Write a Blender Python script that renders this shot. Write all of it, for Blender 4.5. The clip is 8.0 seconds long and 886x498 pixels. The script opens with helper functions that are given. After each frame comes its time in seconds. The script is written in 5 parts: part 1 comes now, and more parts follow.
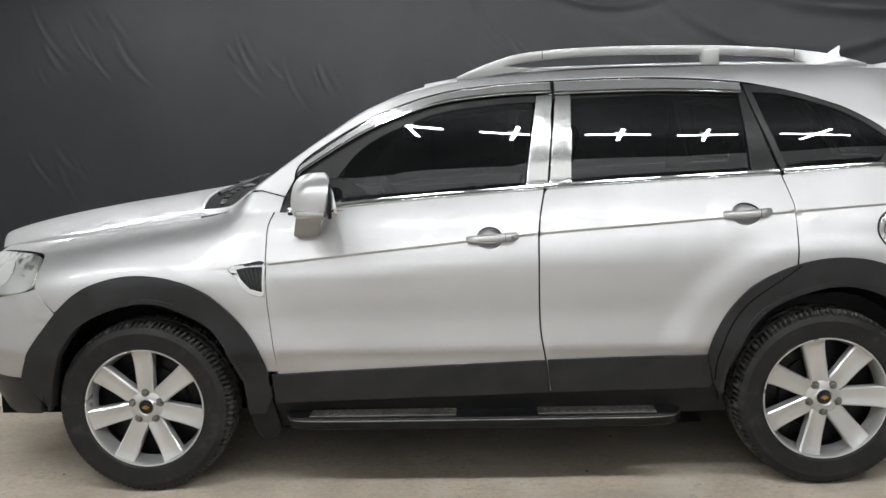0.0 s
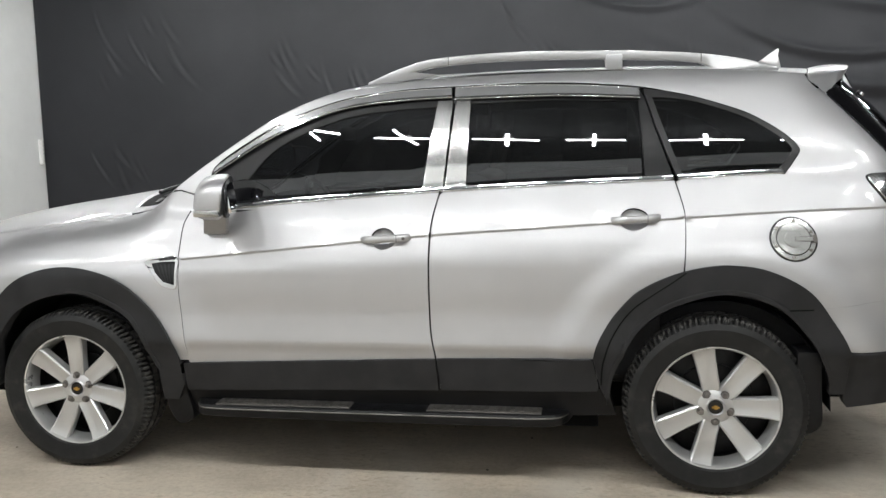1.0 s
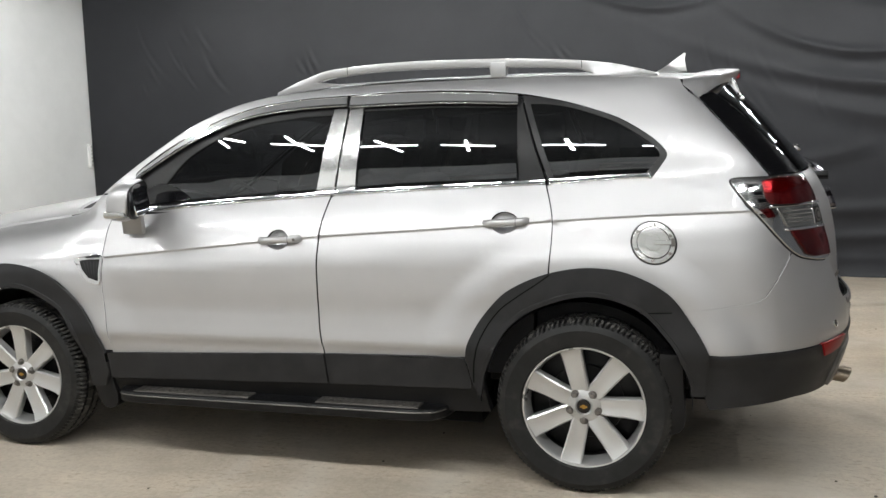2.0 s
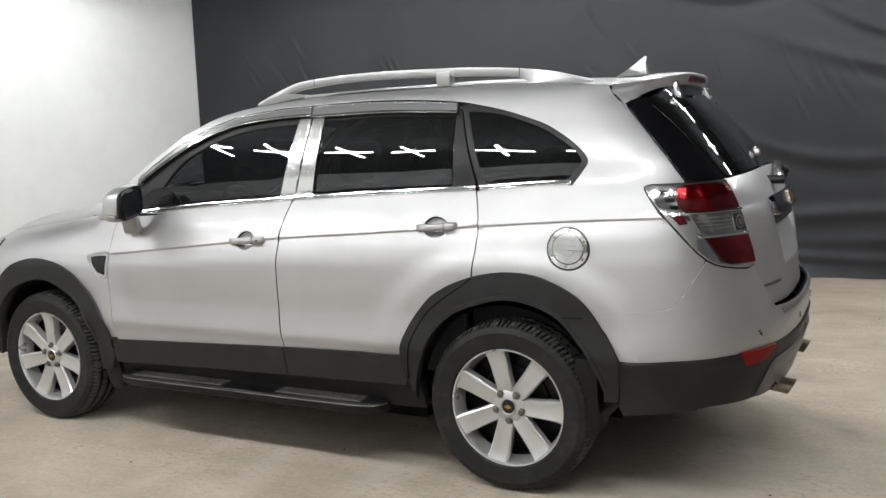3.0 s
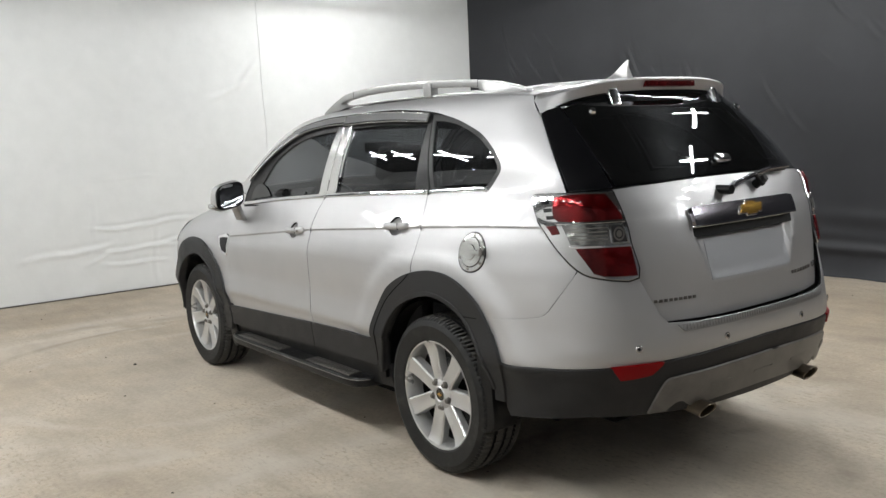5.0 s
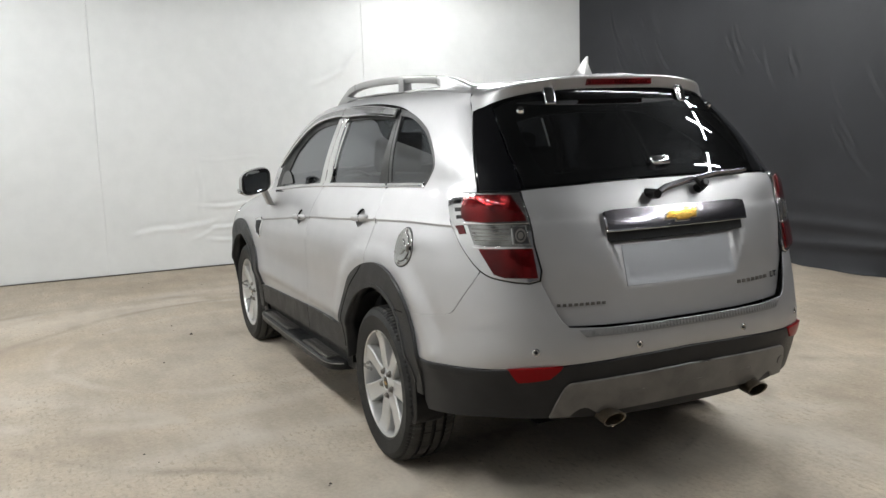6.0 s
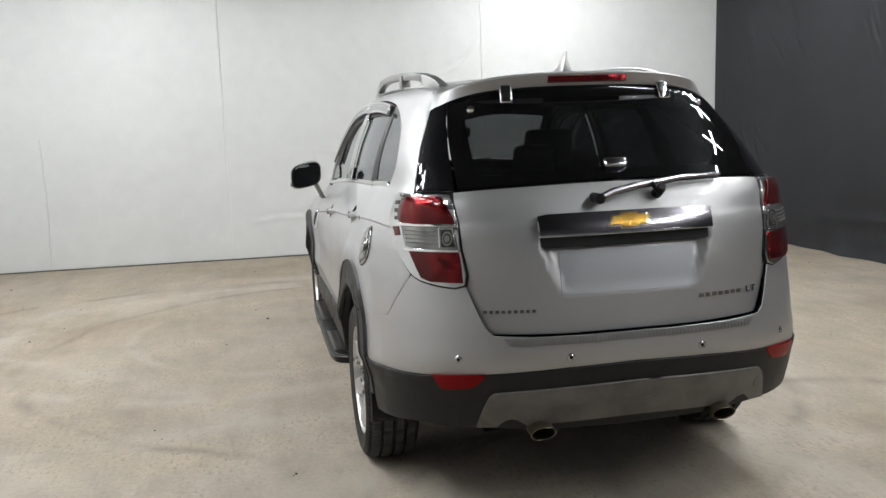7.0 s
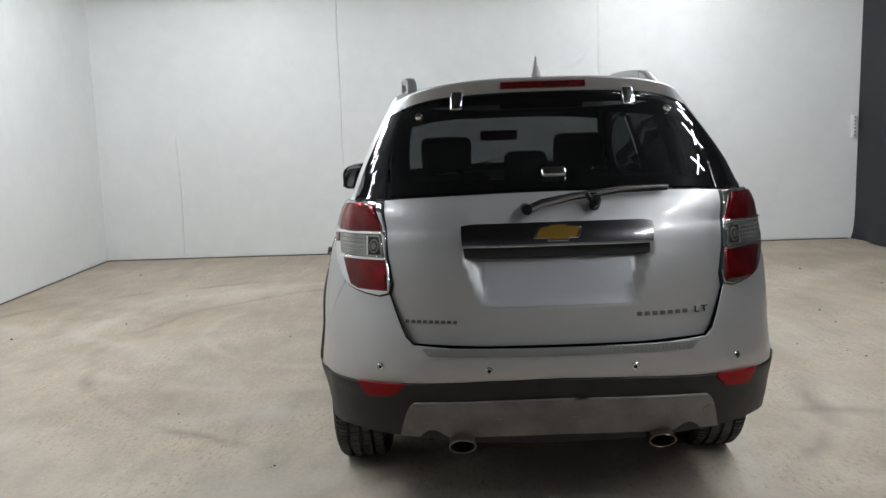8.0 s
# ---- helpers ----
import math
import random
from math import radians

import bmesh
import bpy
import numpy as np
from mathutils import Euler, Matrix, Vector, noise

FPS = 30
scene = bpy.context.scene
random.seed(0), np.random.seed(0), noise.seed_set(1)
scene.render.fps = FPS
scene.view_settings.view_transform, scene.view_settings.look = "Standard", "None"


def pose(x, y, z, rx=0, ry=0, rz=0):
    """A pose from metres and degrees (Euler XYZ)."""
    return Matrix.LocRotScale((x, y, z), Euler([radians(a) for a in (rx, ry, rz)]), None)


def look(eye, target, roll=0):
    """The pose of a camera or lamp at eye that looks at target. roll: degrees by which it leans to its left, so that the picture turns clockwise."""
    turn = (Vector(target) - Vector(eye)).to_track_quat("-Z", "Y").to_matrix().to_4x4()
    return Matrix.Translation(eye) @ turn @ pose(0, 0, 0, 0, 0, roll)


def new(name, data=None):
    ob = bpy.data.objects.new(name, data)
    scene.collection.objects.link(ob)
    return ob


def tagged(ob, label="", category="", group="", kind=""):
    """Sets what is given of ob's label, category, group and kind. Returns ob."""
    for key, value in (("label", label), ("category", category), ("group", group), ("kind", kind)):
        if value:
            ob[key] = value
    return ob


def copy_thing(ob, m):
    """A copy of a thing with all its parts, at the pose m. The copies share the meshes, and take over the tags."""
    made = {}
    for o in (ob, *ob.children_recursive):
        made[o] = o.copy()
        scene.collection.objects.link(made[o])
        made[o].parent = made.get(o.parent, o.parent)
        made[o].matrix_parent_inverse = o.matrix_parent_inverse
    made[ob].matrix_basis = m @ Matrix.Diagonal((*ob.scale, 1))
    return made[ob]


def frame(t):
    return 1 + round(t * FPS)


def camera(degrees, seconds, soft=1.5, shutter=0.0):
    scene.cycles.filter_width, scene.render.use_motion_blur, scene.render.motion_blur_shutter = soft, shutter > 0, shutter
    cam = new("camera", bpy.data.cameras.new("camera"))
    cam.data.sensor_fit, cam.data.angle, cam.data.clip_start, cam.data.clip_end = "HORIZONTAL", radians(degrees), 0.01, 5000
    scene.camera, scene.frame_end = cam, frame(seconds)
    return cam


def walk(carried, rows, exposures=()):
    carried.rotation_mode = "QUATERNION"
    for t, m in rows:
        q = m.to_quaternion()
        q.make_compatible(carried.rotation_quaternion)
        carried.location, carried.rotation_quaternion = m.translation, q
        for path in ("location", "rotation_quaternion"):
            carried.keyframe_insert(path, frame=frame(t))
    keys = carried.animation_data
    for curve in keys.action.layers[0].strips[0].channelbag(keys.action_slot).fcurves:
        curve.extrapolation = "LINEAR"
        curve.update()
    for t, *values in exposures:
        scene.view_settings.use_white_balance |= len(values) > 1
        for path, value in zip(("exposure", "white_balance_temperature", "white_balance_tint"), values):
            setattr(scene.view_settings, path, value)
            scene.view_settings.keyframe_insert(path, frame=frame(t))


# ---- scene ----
cam = camera(53.85, 8.0)
PATH = [
    (0, (1.3560, -4.2425, 1.4315), (1.2775, -2.2620, 1.1625), -1.55),
    (0.5, (1.7890, -4.2330, 1.4090), (1.6175, -2.2575, 1.1520), -1.20),
    (1, (2.2475, -4.2645, 1.4235), (1.9040, -2.3115, 1.1630), -1.35),
    (1.5, (2.7005, -4.2825, 1.4045), (2.2635, -2.3470, 1.1525), -1.80),
    (2, (3.1500, -4.2265, 1.4240), (2.5815, -2.3260, 1.1710), -1.75),
    (3.3, (4.3575, -3.9545, 1.4565), (3.3325, -2.2565, 1.2015), -2.70),
    (3.5, (4.5485, -3.8970, 1.4545), (3.4475, -2.2470, 1.2010), -2.80),
    (4, (4.9860, -3.6935, 1.4625), (3.7395, -2.1510, 1.2065), -2.80),
    (4.5, (5.3680, -3.4025, 1.4810), (3.9665, -1.9985, 1.2290), -3.10),
    (4.7, (5.5390, -3.2695, 1.4720), (4.0475, -1.9610, 1.2225), -3.00),
    (5.8, (6.1945, -2.3820, 1.4935), (4.4275, -1.4875, 1.2195), -2.75),
    (6, (6.3215, -2.2200, 1.4950), (4.5215, -1.3935, 1.2180), -2.20),
    (6.5, (6.4900, -1.7520, 1.4810), (4.6135, -1.1250, 1.1910), -2.05),
    (7, (6.5810, -1.3010, 1.4985), (4.6445, -0.8890, 1.2140), -2.10),
    (7.5, (6.6775, -0.8310, 1.5065), (4.7055, -0.6550, 1.2205), -2.10),
    (8, (6.6710, -0.3815, 1.5115), (4.6910, -0.3920, 1.2315), -2.00),
]
walk(cam, [(t, look(eye, target, roll)) for t, eye, target, roll in PATH],
     exposures=[(0, .14, 6560, 10), (2, .17, 6660, 10), (4, .14, 6660, 10), (6, .08, 6620, 10), (7, .02, 6560, 10), (7.5, -.12, 6500, 10), (8, -.13, 6400, 10)])

# ---- world and light ----
world = bpy.data.worlds.new("world")
scene.world = world
world.use_nodes = True
world.node_tree.nodes["Background"].inputs[0].default_value = (.6, .65, .7, 1)
world.node_tree.nodes["Background"].inputs[1].default_value = .02
LAMP_POWER = 145.0


# ---- materials ----
def material(name, colour, rough=.5, metal=0.0, coat=0.0, spec=.5):
    m = bpy.data.materials.new(name)
    m.use_nodes = True
    n, l = m.node_tree.nodes, m.node_tree.links
    b = n["Principled BSDF"]
    b.inputs["Base Color"].default_value = (*colour, 1)
    b.inputs["Roughness"].default_value = rough
    b.inputs["Metallic"].default_value = metal
    b.inputs["Coat Weight"].default_value = coat
    b.inputs["Coat Roughness"].default_value = .03
    b.inputs["Specular IOR Level"].default_value = spec
    return m, n, l, b


def noise_node(n, l, scale, detail=4, rough=.55, stretch=None, coords="Object"):
    tc = n.new("ShaderNodeTexCoord")
    t = n.new("ShaderNodeTexNoise")
    t.inputs["Scale"].default_value, t.inputs["Detail"].default_value, t.inputs["Roughness"].default_value = scale, detail, rough
    src = tc.outputs[coords]
    if stretch:
        mp = n.new("ShaderNodeMapping")
        mp.inputs["Scale"].default_value = stretch
        l.new(src, mp.inputs["Vector"])
        src = mp.outputs["Vector"]
    l.new(src, t.inputs["Vector"])
    return t


def ramp(n, l, src, stops):
    r = n.new("ShaderNodeValToRGB")
    e = r.color_ramp.elements
    while len(e) < len(stops):
        e.new(.5)
    for k, (p, c) in zip(e, stops):
        k.position, k.color = p, (*c, 1) if len(c) == 3 else c
    l.new(src, r.inputs["Fac"])
    return r.outputs["Color"]


def blend(n, l, fac, a, b, mode="MIX"):
    x = n.new("ShaderNodeMix")
    x.data_type, x.blend_type = "RGBA", mode
    for sock, v in ((x.inputs[0], fac), (x.inputs[6], a), (x.inputs[7], b)):
        if isinstance(v, (int, float)):
            sock.default_value = v
        elif isinstance(v, tuple):
            sock.default_value = (*v, 1)
        else:
            l.new(v, sock)
    return x.outputs[2]


def bump(n, l, b, src, strength, distance=.01, chain=None):
    k = n.new("ShaderNodeBump")
    k.inputs["Strength"].default_value, k.inputs["Distance"].default_value = strength, distance
    l.new(src, k.inputs["Height"])
    if chain:
        l.new(chain, k.inputs["Normal"])
    l.new(k.outputs["Normal"], b.inputs["Normal"])
    return k.outputs["Normal"]


def make_paint():
    m, n, l, b = material("silver_paint", (.61, .61, .605), .47, .79, .48)
    b.inputs["Coat Roughness"].default_value = .06
    t = noise_node(n, l, 2.2, 3)
    l.new(ramp(n, l, t.outputs["Fac"], [(.3, (.457, .454, .460)), (.7, (.487, .484, .490))]), b.inputs["Base Color"])
    f = noise_node(n, l, 900, 2)
    d = noise_node(n, l, 7, 4)
    bump(n, l, b, f.outputs["Fac"], .12, .001)
    l.new(ramp(n, l, d.outputs["Fac"], [(.35, (.46, .46, .46)), (.75, (.53, .53, .53))]), b.inputs["Roughness"])
    return m


def make_plastic(name, colour, rough, grain=500, amount=.25):
    m, n, l, b = material(name, colour, rough, 0, 0, .5 if sum(colour) > .15 else .26)
    t = noise_node(n, l, 9, 5)
    c0, c1 = tuple(v * .8 for v in colour), tuple(v * 1.35 for v in colour)
    l.new(ramp(n, l, t.outputs["Fac"], [(.35, c0), (.72, c1)]), b.inputs["Base Color"])
    f = noise_node(n, l, grain, 2)
    bump(n, l, b, f.outputs["Fac"], amount, .002)
    l.new(ramp(n, l, t.outputs["Fac"], [(.3, (rough - .08,) * 3), (.75, (rough + .1,) * 3)]), b.inputs["Roughness"])
    return m


def make_rubber():
    m, n, l, b = material("tyre_rubber", (.010, .010, .010), .58, 0, 0, .3)
    t = noise_node(n, l, 14, 6)
    l.new(ramp(n, l, t.outputs["Fac"], [(.38, (.008, .008, .008)), (.55, (.012, .012, .0118)), (.80, (.040, .038, .035))]), b.inputs["Base Color"])
    f = noise_node(n, l, 260, 3)
    bump(n, l, b, f.outputs["Fac"], .3, .002)
    return m


def make_chrome():
    m, n, l, b = material("chrome", (.68, .68, .685), .08, 1.0)
    t = noise_node(n, l, 30, 4)
    l.new(ramp(n, l, t.outputs["Fac"], [(.4, (.05,) * 3), (.8, (.16,) * 3)]), b.inputs["Roughness"])
    return m


def make_glass(name, tint, seen=1.0):
    """A tinted pane: what lies behind shows darkened, the surface mirrors by Fresnel."""
    m = bpy.data.materials.new(name)
    m.use_nodes = True
    n, l = m.node_tree.nodes, m.node_tree.links
    n.remove(n["Principled BSDF"])
    tr, gl, mx, fr = n.new("ShaderNodeBsdfTransparent"), n.new("ShaderNodeBsdfGlossy"), n.new("ShaderNodeMixShader"), n.new("ShaderNodeLayerWeight")
    tr.inputs["Color"].default_value = (*tint, 1)
    gl.inputs["Roughness"].default_value = .012
    gl.inputs["Color"].default_value = (.95, .97, 1, 1)
    fr.inputs["Blend"].default_value = .5
    pw, sc = n.new("ShaderNodeMath"), n.new("ShaderNodeMath")
    pw.operation, sc.operation = "POWER", "MULTIPLY_ADD"
    l.new(fr.outputs["Facing"], pw.inputs[0])
    pw.inputs[1].default_value = 5
    l.new(pw.outputs[0], sc.inputs[0])
    sc.inputs[1].default_value, sc.inputs[2].default_value = .94, .058
    l.new(sc.outputs[0], mx.inputs[0])
    l.new(tr.outputs[0], mx.inputs[1])
    l.new(gl.outputs[0], mx.inputs[2])
    # a thin film of dust on the outside
    du, dm = n.new("ShaderNodeBsdfDiffuse"), n.new("ShaderNodeMixShader")
    du.inputs["Color"].default_value = (.45, .46, .47, 1)
    l.new(ramp(n, l, noise_node(n, l, 3.5, 5).outputs["Fac"], [(.3, (.005,) * 3), (.75, (.015,) * 3)]), dm.inputs[0])
    l.new(mx.outputs[0], dm.inputs[1])
    l.new(du.outputs[0], dm.inputs[2])
    l.new(dm.outputs[0], n["Material Output"].inputs["Surface"])
    return m


def make_lens(name, colour, ribs=.04):
    """A moulded lamp lens: fine ribs and facets under a glossy skin."""
    m, n, l, b = material(name, colour, .22, .8, .45)
    b.inputs["Coat Roughness"].default_value = .02
    tc = n.new("ShaderNodeTexCoord")
    w = n.new("ShaderNodeTexWave")
    w.wave_type, w.bands_direction = "BANDS", "Z"
    w.inputs["Scale"].default_value = 38
    l.new(tc.outputs["Object"], w.inputs["Vector"])
    deep = tuple(c * .30 for c in colour)
    col = ramp(n, l, noise_node(n, l, 9, 1, .3).outputs["Fac"], [(.22, deep), (.68, colour)])
    l.new(blend(n, l, min(.12, ribs * 3), col, ramp(n, l, w.outputs["Fac"], [(.2, deep), (.8, colour)])), b.inputs["Base Color"])
    k = n.new("ShaderNodeBump")
    k.inputs["Strength"].default_value, k.inputs["Distance"].default_value = ribs, .002
    l.new(w.outputs["Fac"], k.inputs["Height"])
    # the reflector bowls behind the skin
    bowls, q = noise_node(n, l, 13, 1, .3), n.new("ShaderNodeBump")
    q.inputs["Strength"].default_value, q.inputs["Distance"].default_value = .7, .03
    l.new(bowls.outputs["Fac"], q.inputs["Height"])
    l.new(k.outputs["Normal"], q.inputs["Normal"])
    l.new(q.outputs["Normal"], b.inputs["Normal"])
    return m


def make_floor():
    m, n, l, b = material("dusty_concrete", (.33, .29, .24), .75)
    big, mid, fine = noise_node(n, l, .45, 4), noise_node(n, l, 2.2, 6, .62), noise_node(n, l, 42, 5, .7)
    col = ramp(n, l, big.outputs["Fac"], [(.34, (.375, .308, .233)), (.5, (.44, .376, .299)), (.66, (.495, .434, .356))])
    col = blend(n, l, .56, col, ramp(n, l, mid.outputs["Fac"], [(.28, (.32, .31, .30)), (.5, (.5, .5, .5)), (.70, (.66, .65, .63))]), "OVERLAY")
    col = blend(n, l, .38, col, ramp(n, l, fine.outputs["Fac"], [(.32, (.32, .32, .32)), (.5, (.5, .5, .5)), (.7, (.64, .64, .64))]), "OVERLAY")
    # sweeping pale scuffs left by turning tyres, with a darker rubbed line beside some
    for cx, cy, radius, width, tone in ((.64, -.80, 2.60, .16, 1), (.70, -.90, 2.95, .10, 1), (.02, -1.04, 1.20, .035, 1), (-.1, -1.5, 1.75, .05, 1), (1.2, -1.6, 3.3, .045, 0), (.5, -.6, 2.25, .03, 0),
                                        (5.5, -1.2, 3.4, .08, 1), (4.9, -6.2, 5.6, .10, 1), (4.6, 1.0, 2.3, .05, 0), (3.0, 6.5, 5.6, .12, 1)):
        tc, sub, ln, wn = n.new("ShaderNodeTexCoord"), n.new("ShaderNodeVectorMath"), n.new("ShaderNodeVectorMath"), noise_node(n, l, 1.1, 4)
        sub.operation, ln.operation = "SUBTRACT", "LENGTH"
        sub.inputs[1].default_value = (cx, cy, 0)
        l.new(tc.outputs["Object"], sub.inputs[0])
        l.new(sub.outputs[0], ln.inputs[0])
        a, d, e, f = (n.new("ShaderNodeMath") for _ in range(4))
        a.operation, d.operation, e.operation, f.operation = "MULTIPLY_ADD", "SUBTRACT", "ABSOLUTE", "DIVIDE"
        l.new(wn.outputs["Fac"], a.inputs[0])
        a.inputs[1].default_value = .34
        l.new(ln.outputs["Value"], a.inputs[2])
        l.new(a.outputs[0], d.inputs[0])
        d.inputs[1].default_value = radius + .17
        l.new(d.outputs[0], e.inputs[0])
        l.new(e.outputs[0], f.inputs[0])
        f.inputs[1].default_value = width * 2.2
        band = ramp(n, l, f.outputs[0], [(0, (.8, .8, .8)), (1, (0, 0, 0))])
        fade = ramp(n, l, noise_node(n, l, 1.6, 5, .62, (1.0, 1.3, 1.0)).outputs["Fac"], [(.38, (0, 0, 0)), (.60, (.9, .9, .9))])
        mul = blend(n, l, 1.0, band, fade, "MULTIPLY")
        col = blend(n, l, mul, col, (.54, .49, .42) if tone else (.28, .23, .18))
    drag = noise_node(n, l, 1.7, 6, .66, (1.0, 4.5, 1.0))
    col = blend(n, l, .3, col, ramp(n, l, drag.outputs["Fac"], [(.30, (.36, .35, .34)), (.5, (.5, .5, .5)), (.66, (.60, .60, .59))]), "OVERLAY")
    # clusters of small scrapes and chips, and a ribbed tyre track
    where = ramp(n, l, noise_node(n, l, 1.1, 4, .6).outputs["Fac"], [(.44, (0, 0, 0)), (.60, (1, 1, 1))])
    chips = ramp(n, l, noise_node(n, l, 21, 4, .7, (1.0, 2.1, 1.0)).outputs["Fac"], [(.53, (0, 0, 0)), (.66, (.58, .58, .58))])
    col = blend(n, l, blend(n, l, 1.0, where, chips, "MULTIPLY"), col, (.22, .183, .138))
    pale = ramp(n, l, noise_node(n, l, 17, 4, .7, (2.4, 1.0, 1.0)).outputs["Fac"], [(.57, (0, 0, 0)), (.68, (.5, .5, .5))])
    col = blend(n, l, blend(n, l, 1.0, where, pale, "MULTIPLY"), col, (.575, .515, .435))
    spots = ramp(n, l, noise_node(n, l, 5.5, 3, .4).outputs["Fac"], [(.0, (1, 1, 1)), (.26, (0, 0, 0))])
    col = blend(n, l, spots, col, (.165, .14, .107))
    l.new(col, b.inputs["Base Color"])
    c = bump(n, l, b, mid.outputs["Fac"], .18, .02)
    bump(n, l, b, fine.outputs["Fac"], .35, .006, c)
    l.new(ramp(n, l, mid.outputs["Fac"], [(.35, (.62,) * 3), (.7, (.85,) * 3)]), b.inputs["Roughness"])
    return m


def make_wall():
    m, n, l, b = material("white_wall_paint", (.78, .79, .78), .55)
    t = noise_node(n, l, .8, 5)
    g = noise_node(n, l, 6, 6)
    col = ramp(n, l, t.outputs["Fac"], [(.3, (.69, .70, .70)), (.7, (.745, .755, .75))])
    col = blend(n, l, .12, col, ramp(n, l, g.outputs["Fac"], [(.35, (.3, .3, .3)), (.65, (.7, .7, .7))]), "OVERLAY")
    l.new(col, b.inputs["Base Color"])
    c = bump(n, l, b, t.outputs["Fac"], .25, .05)
    bump(n, l, b, g.outputs["Fac"], .12, .01, c)
    return m


def make_cloth():
    m, n, l, b = material("black_sheet", (.02, .02, .022), .52, 0, 0, .36)
    t = noise_node(n, l, 1.1, 4)
    l.new(ramp(n, l, t.outputs["Fac"], [(.3, (.0145, .0154, .0186)), (.7, (.0235, .0244, .0290))]), b.inputs["Base Color"])
    f = noise_node(n, l, 24, 4)
    bump(n, l, b, f.outputs["Fac"], .12, .006)
    return m


def make_emitter():
    m = bpy.data.materials.new("lit_tube")
    m.use_nodes = True
    b = m.node_tree.nodes["Principled BSDF"]
    b.inputs["Base Color"].default_value = (.9, .9, .9, 1)
    b.inputs["Emission Color"].default_value = (.97, 1.0, 1.01, 1)
    b.inputs["Emission Strength"].default_value = LAMP_POWER
    return m


PAINT, CHROME, RUBBER, FLOOR, WALL, CLOTH, TUBE = make_paint(), make_chrome(), make_rubber(), make_floor(), make_wall(), make_cloth(), make_emitter()
CLAD = make_plastic("grey_black_cladding", (.0165, .0165, .0175), .46)
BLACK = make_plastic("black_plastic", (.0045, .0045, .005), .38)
GLOSS = material("black_gloss", (.005, .005, .006), .05, 0, 0)[0]
VISOR = material("smoked_visor", (.22, .22, .225), .26, .35, .7)[0]
SKID = make_plastic("grey_skid_plate", (.125, .118, .110), .42, 300, .15)
ALLOY, an, al, ab = material("silver_alloy", (.54, .54, .535), .33, .62, .4)
l_dust = ramp(an, al, noise_node(an, al, 6, 4).outputs["Fac"], [(.3, (.26,) * 3), (.7, (.38,) * 3)])
al.new(l_dust, ab.inputs["Roughness"])
STEEL = make_plastic("dull_steel", (.16, .15, .14), .4, 200, .2)
STEEL.node_tree.nodes["Principled BSDF"].inputs["Metallic"].default_value = .8
GOLD = material("gold_badge", (.50, .29, .055), .26, .85, .6)[0]
TRIM = material("satin_chrome", (.56, .56, .56), .10, .97)[0]
BRAKE = make_lens("brake_lens", (.20, .002, .004), .02)
RED, CLEAR = make_lens("red_lens", (.185, .001, .003), .0), make_lens("clear_lens", (.33, .33, .32))
REFLECT = material("red_reflector", (.21, .003, .005), .30, 0, .08, .12)[0]
HEAD = make_lens("headlamp_lens", (.62, .63, .62))
PANE, REARPANE = make_glass("tinted_glass", (.085, .09, .10)), make_glass("rear_tinted_glass", (.082, .087, .09))
SCREEN = make_glass("windscreen_glass", (.86, .89, .88))
SEATCLOTH = make_plastic("dark_seat_cloth", (.016, .016, .017), .9, 180, .4)
LOUVRE = make_plastic("dark_ceiling_sheet", (.02, .021, .022), .7)
PLATE = material("blank_plate", (.40, .41, .435), .45, .3)[0]
RAIL = material("satin_rail", (.31, .31, .31), .34, .6, .3)[0]
WHITE = material("white_enamel", (.75, .75, .74), .4)[0]
DARKCHROME = material("dark_chrome", (.21, .20, .22), .19, 1.0)[0]
TREAD = make_plastic("dusty_tread", (.056, .053, .049), .85, 160, .4)
DARKWALL = make_plastic("dark_end_wall", (.17, .18, .20), .8, 60, .1)
BRUSHED = material("brushed_metal", (.68, .68, .67), .15, 1.0)[0]
# near-black, hardly any gloss: shade of shut lines and underside put into colour
UNDER = make_plastic("shade_and_joint_black", (.006, .006, .006), .95, 120, .3)
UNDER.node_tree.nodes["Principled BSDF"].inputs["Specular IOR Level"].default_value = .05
EXHAUST = make_plastic("heat_stained_steel", (.20, .165, .125), .34, 200, .2)
EXHAUST.node_tree.nodes["Principled BSDF"].inputs["Metallic"].default_value = .9
SEAL = make_plastic("grey_window_rubber", (.020, .020, .021), .35)
CAPMETAL = material("satin_cap_metal", (.37, .37, .36), .27, 1.0)[0]
MIRROR = material("mirror_glass", (.85, .87, .9), .02, 1.0)[0]


# ---- body surfaces of the car; x runs from the front axle (0) to the rear axle (2.707), y = 0 is its middle ----
def ease(a, b, v):
    t = np.clip((np.asarray(v, float) - a) / (b - a), 0, 1)
    return t * t * (3 - 2 * t)


def hermite(v, xs, ys):
    """A smooth curve through the knots that does not overshoot."""
    xs, ys, v = np.asarray(xs, float), np.asarray(ys, float), np.asarray(v, float)
    h, d = np.diff(xs), np.diff(ys) / np.diff(xs)
    m = np.zeros(len(xs))
    for i in range(1, len(xs) - 1):
        if d[i - 1] * d[i] > 0:
            w1, w2 = 2 * h[i] + h[i - 1], h[i] + 2 * h[i - 1]
            m[i] = (w1 + w2) / (w1 / d[i - 1] + w2 / d[i])
    m[0], m[-1] = d[0], d[-1]
    v = np.clip(v, xs[0], xs[-1])
    i = np.clip(np.searchsorted(xs, v) - 1, 0, len(h) - 1)
    t = (v - xs[i]) / h[i]
    return (ys[i] * (2 * t**3 - 3 * t**2 + 1) + m[i] * h[i] * (t**3 - 2 * t**2 + t)
            + ys[i + 1] * (3 * t**2 - 2 * t**3) + m[i + 1] * h[i] * (t**3 - t**2))


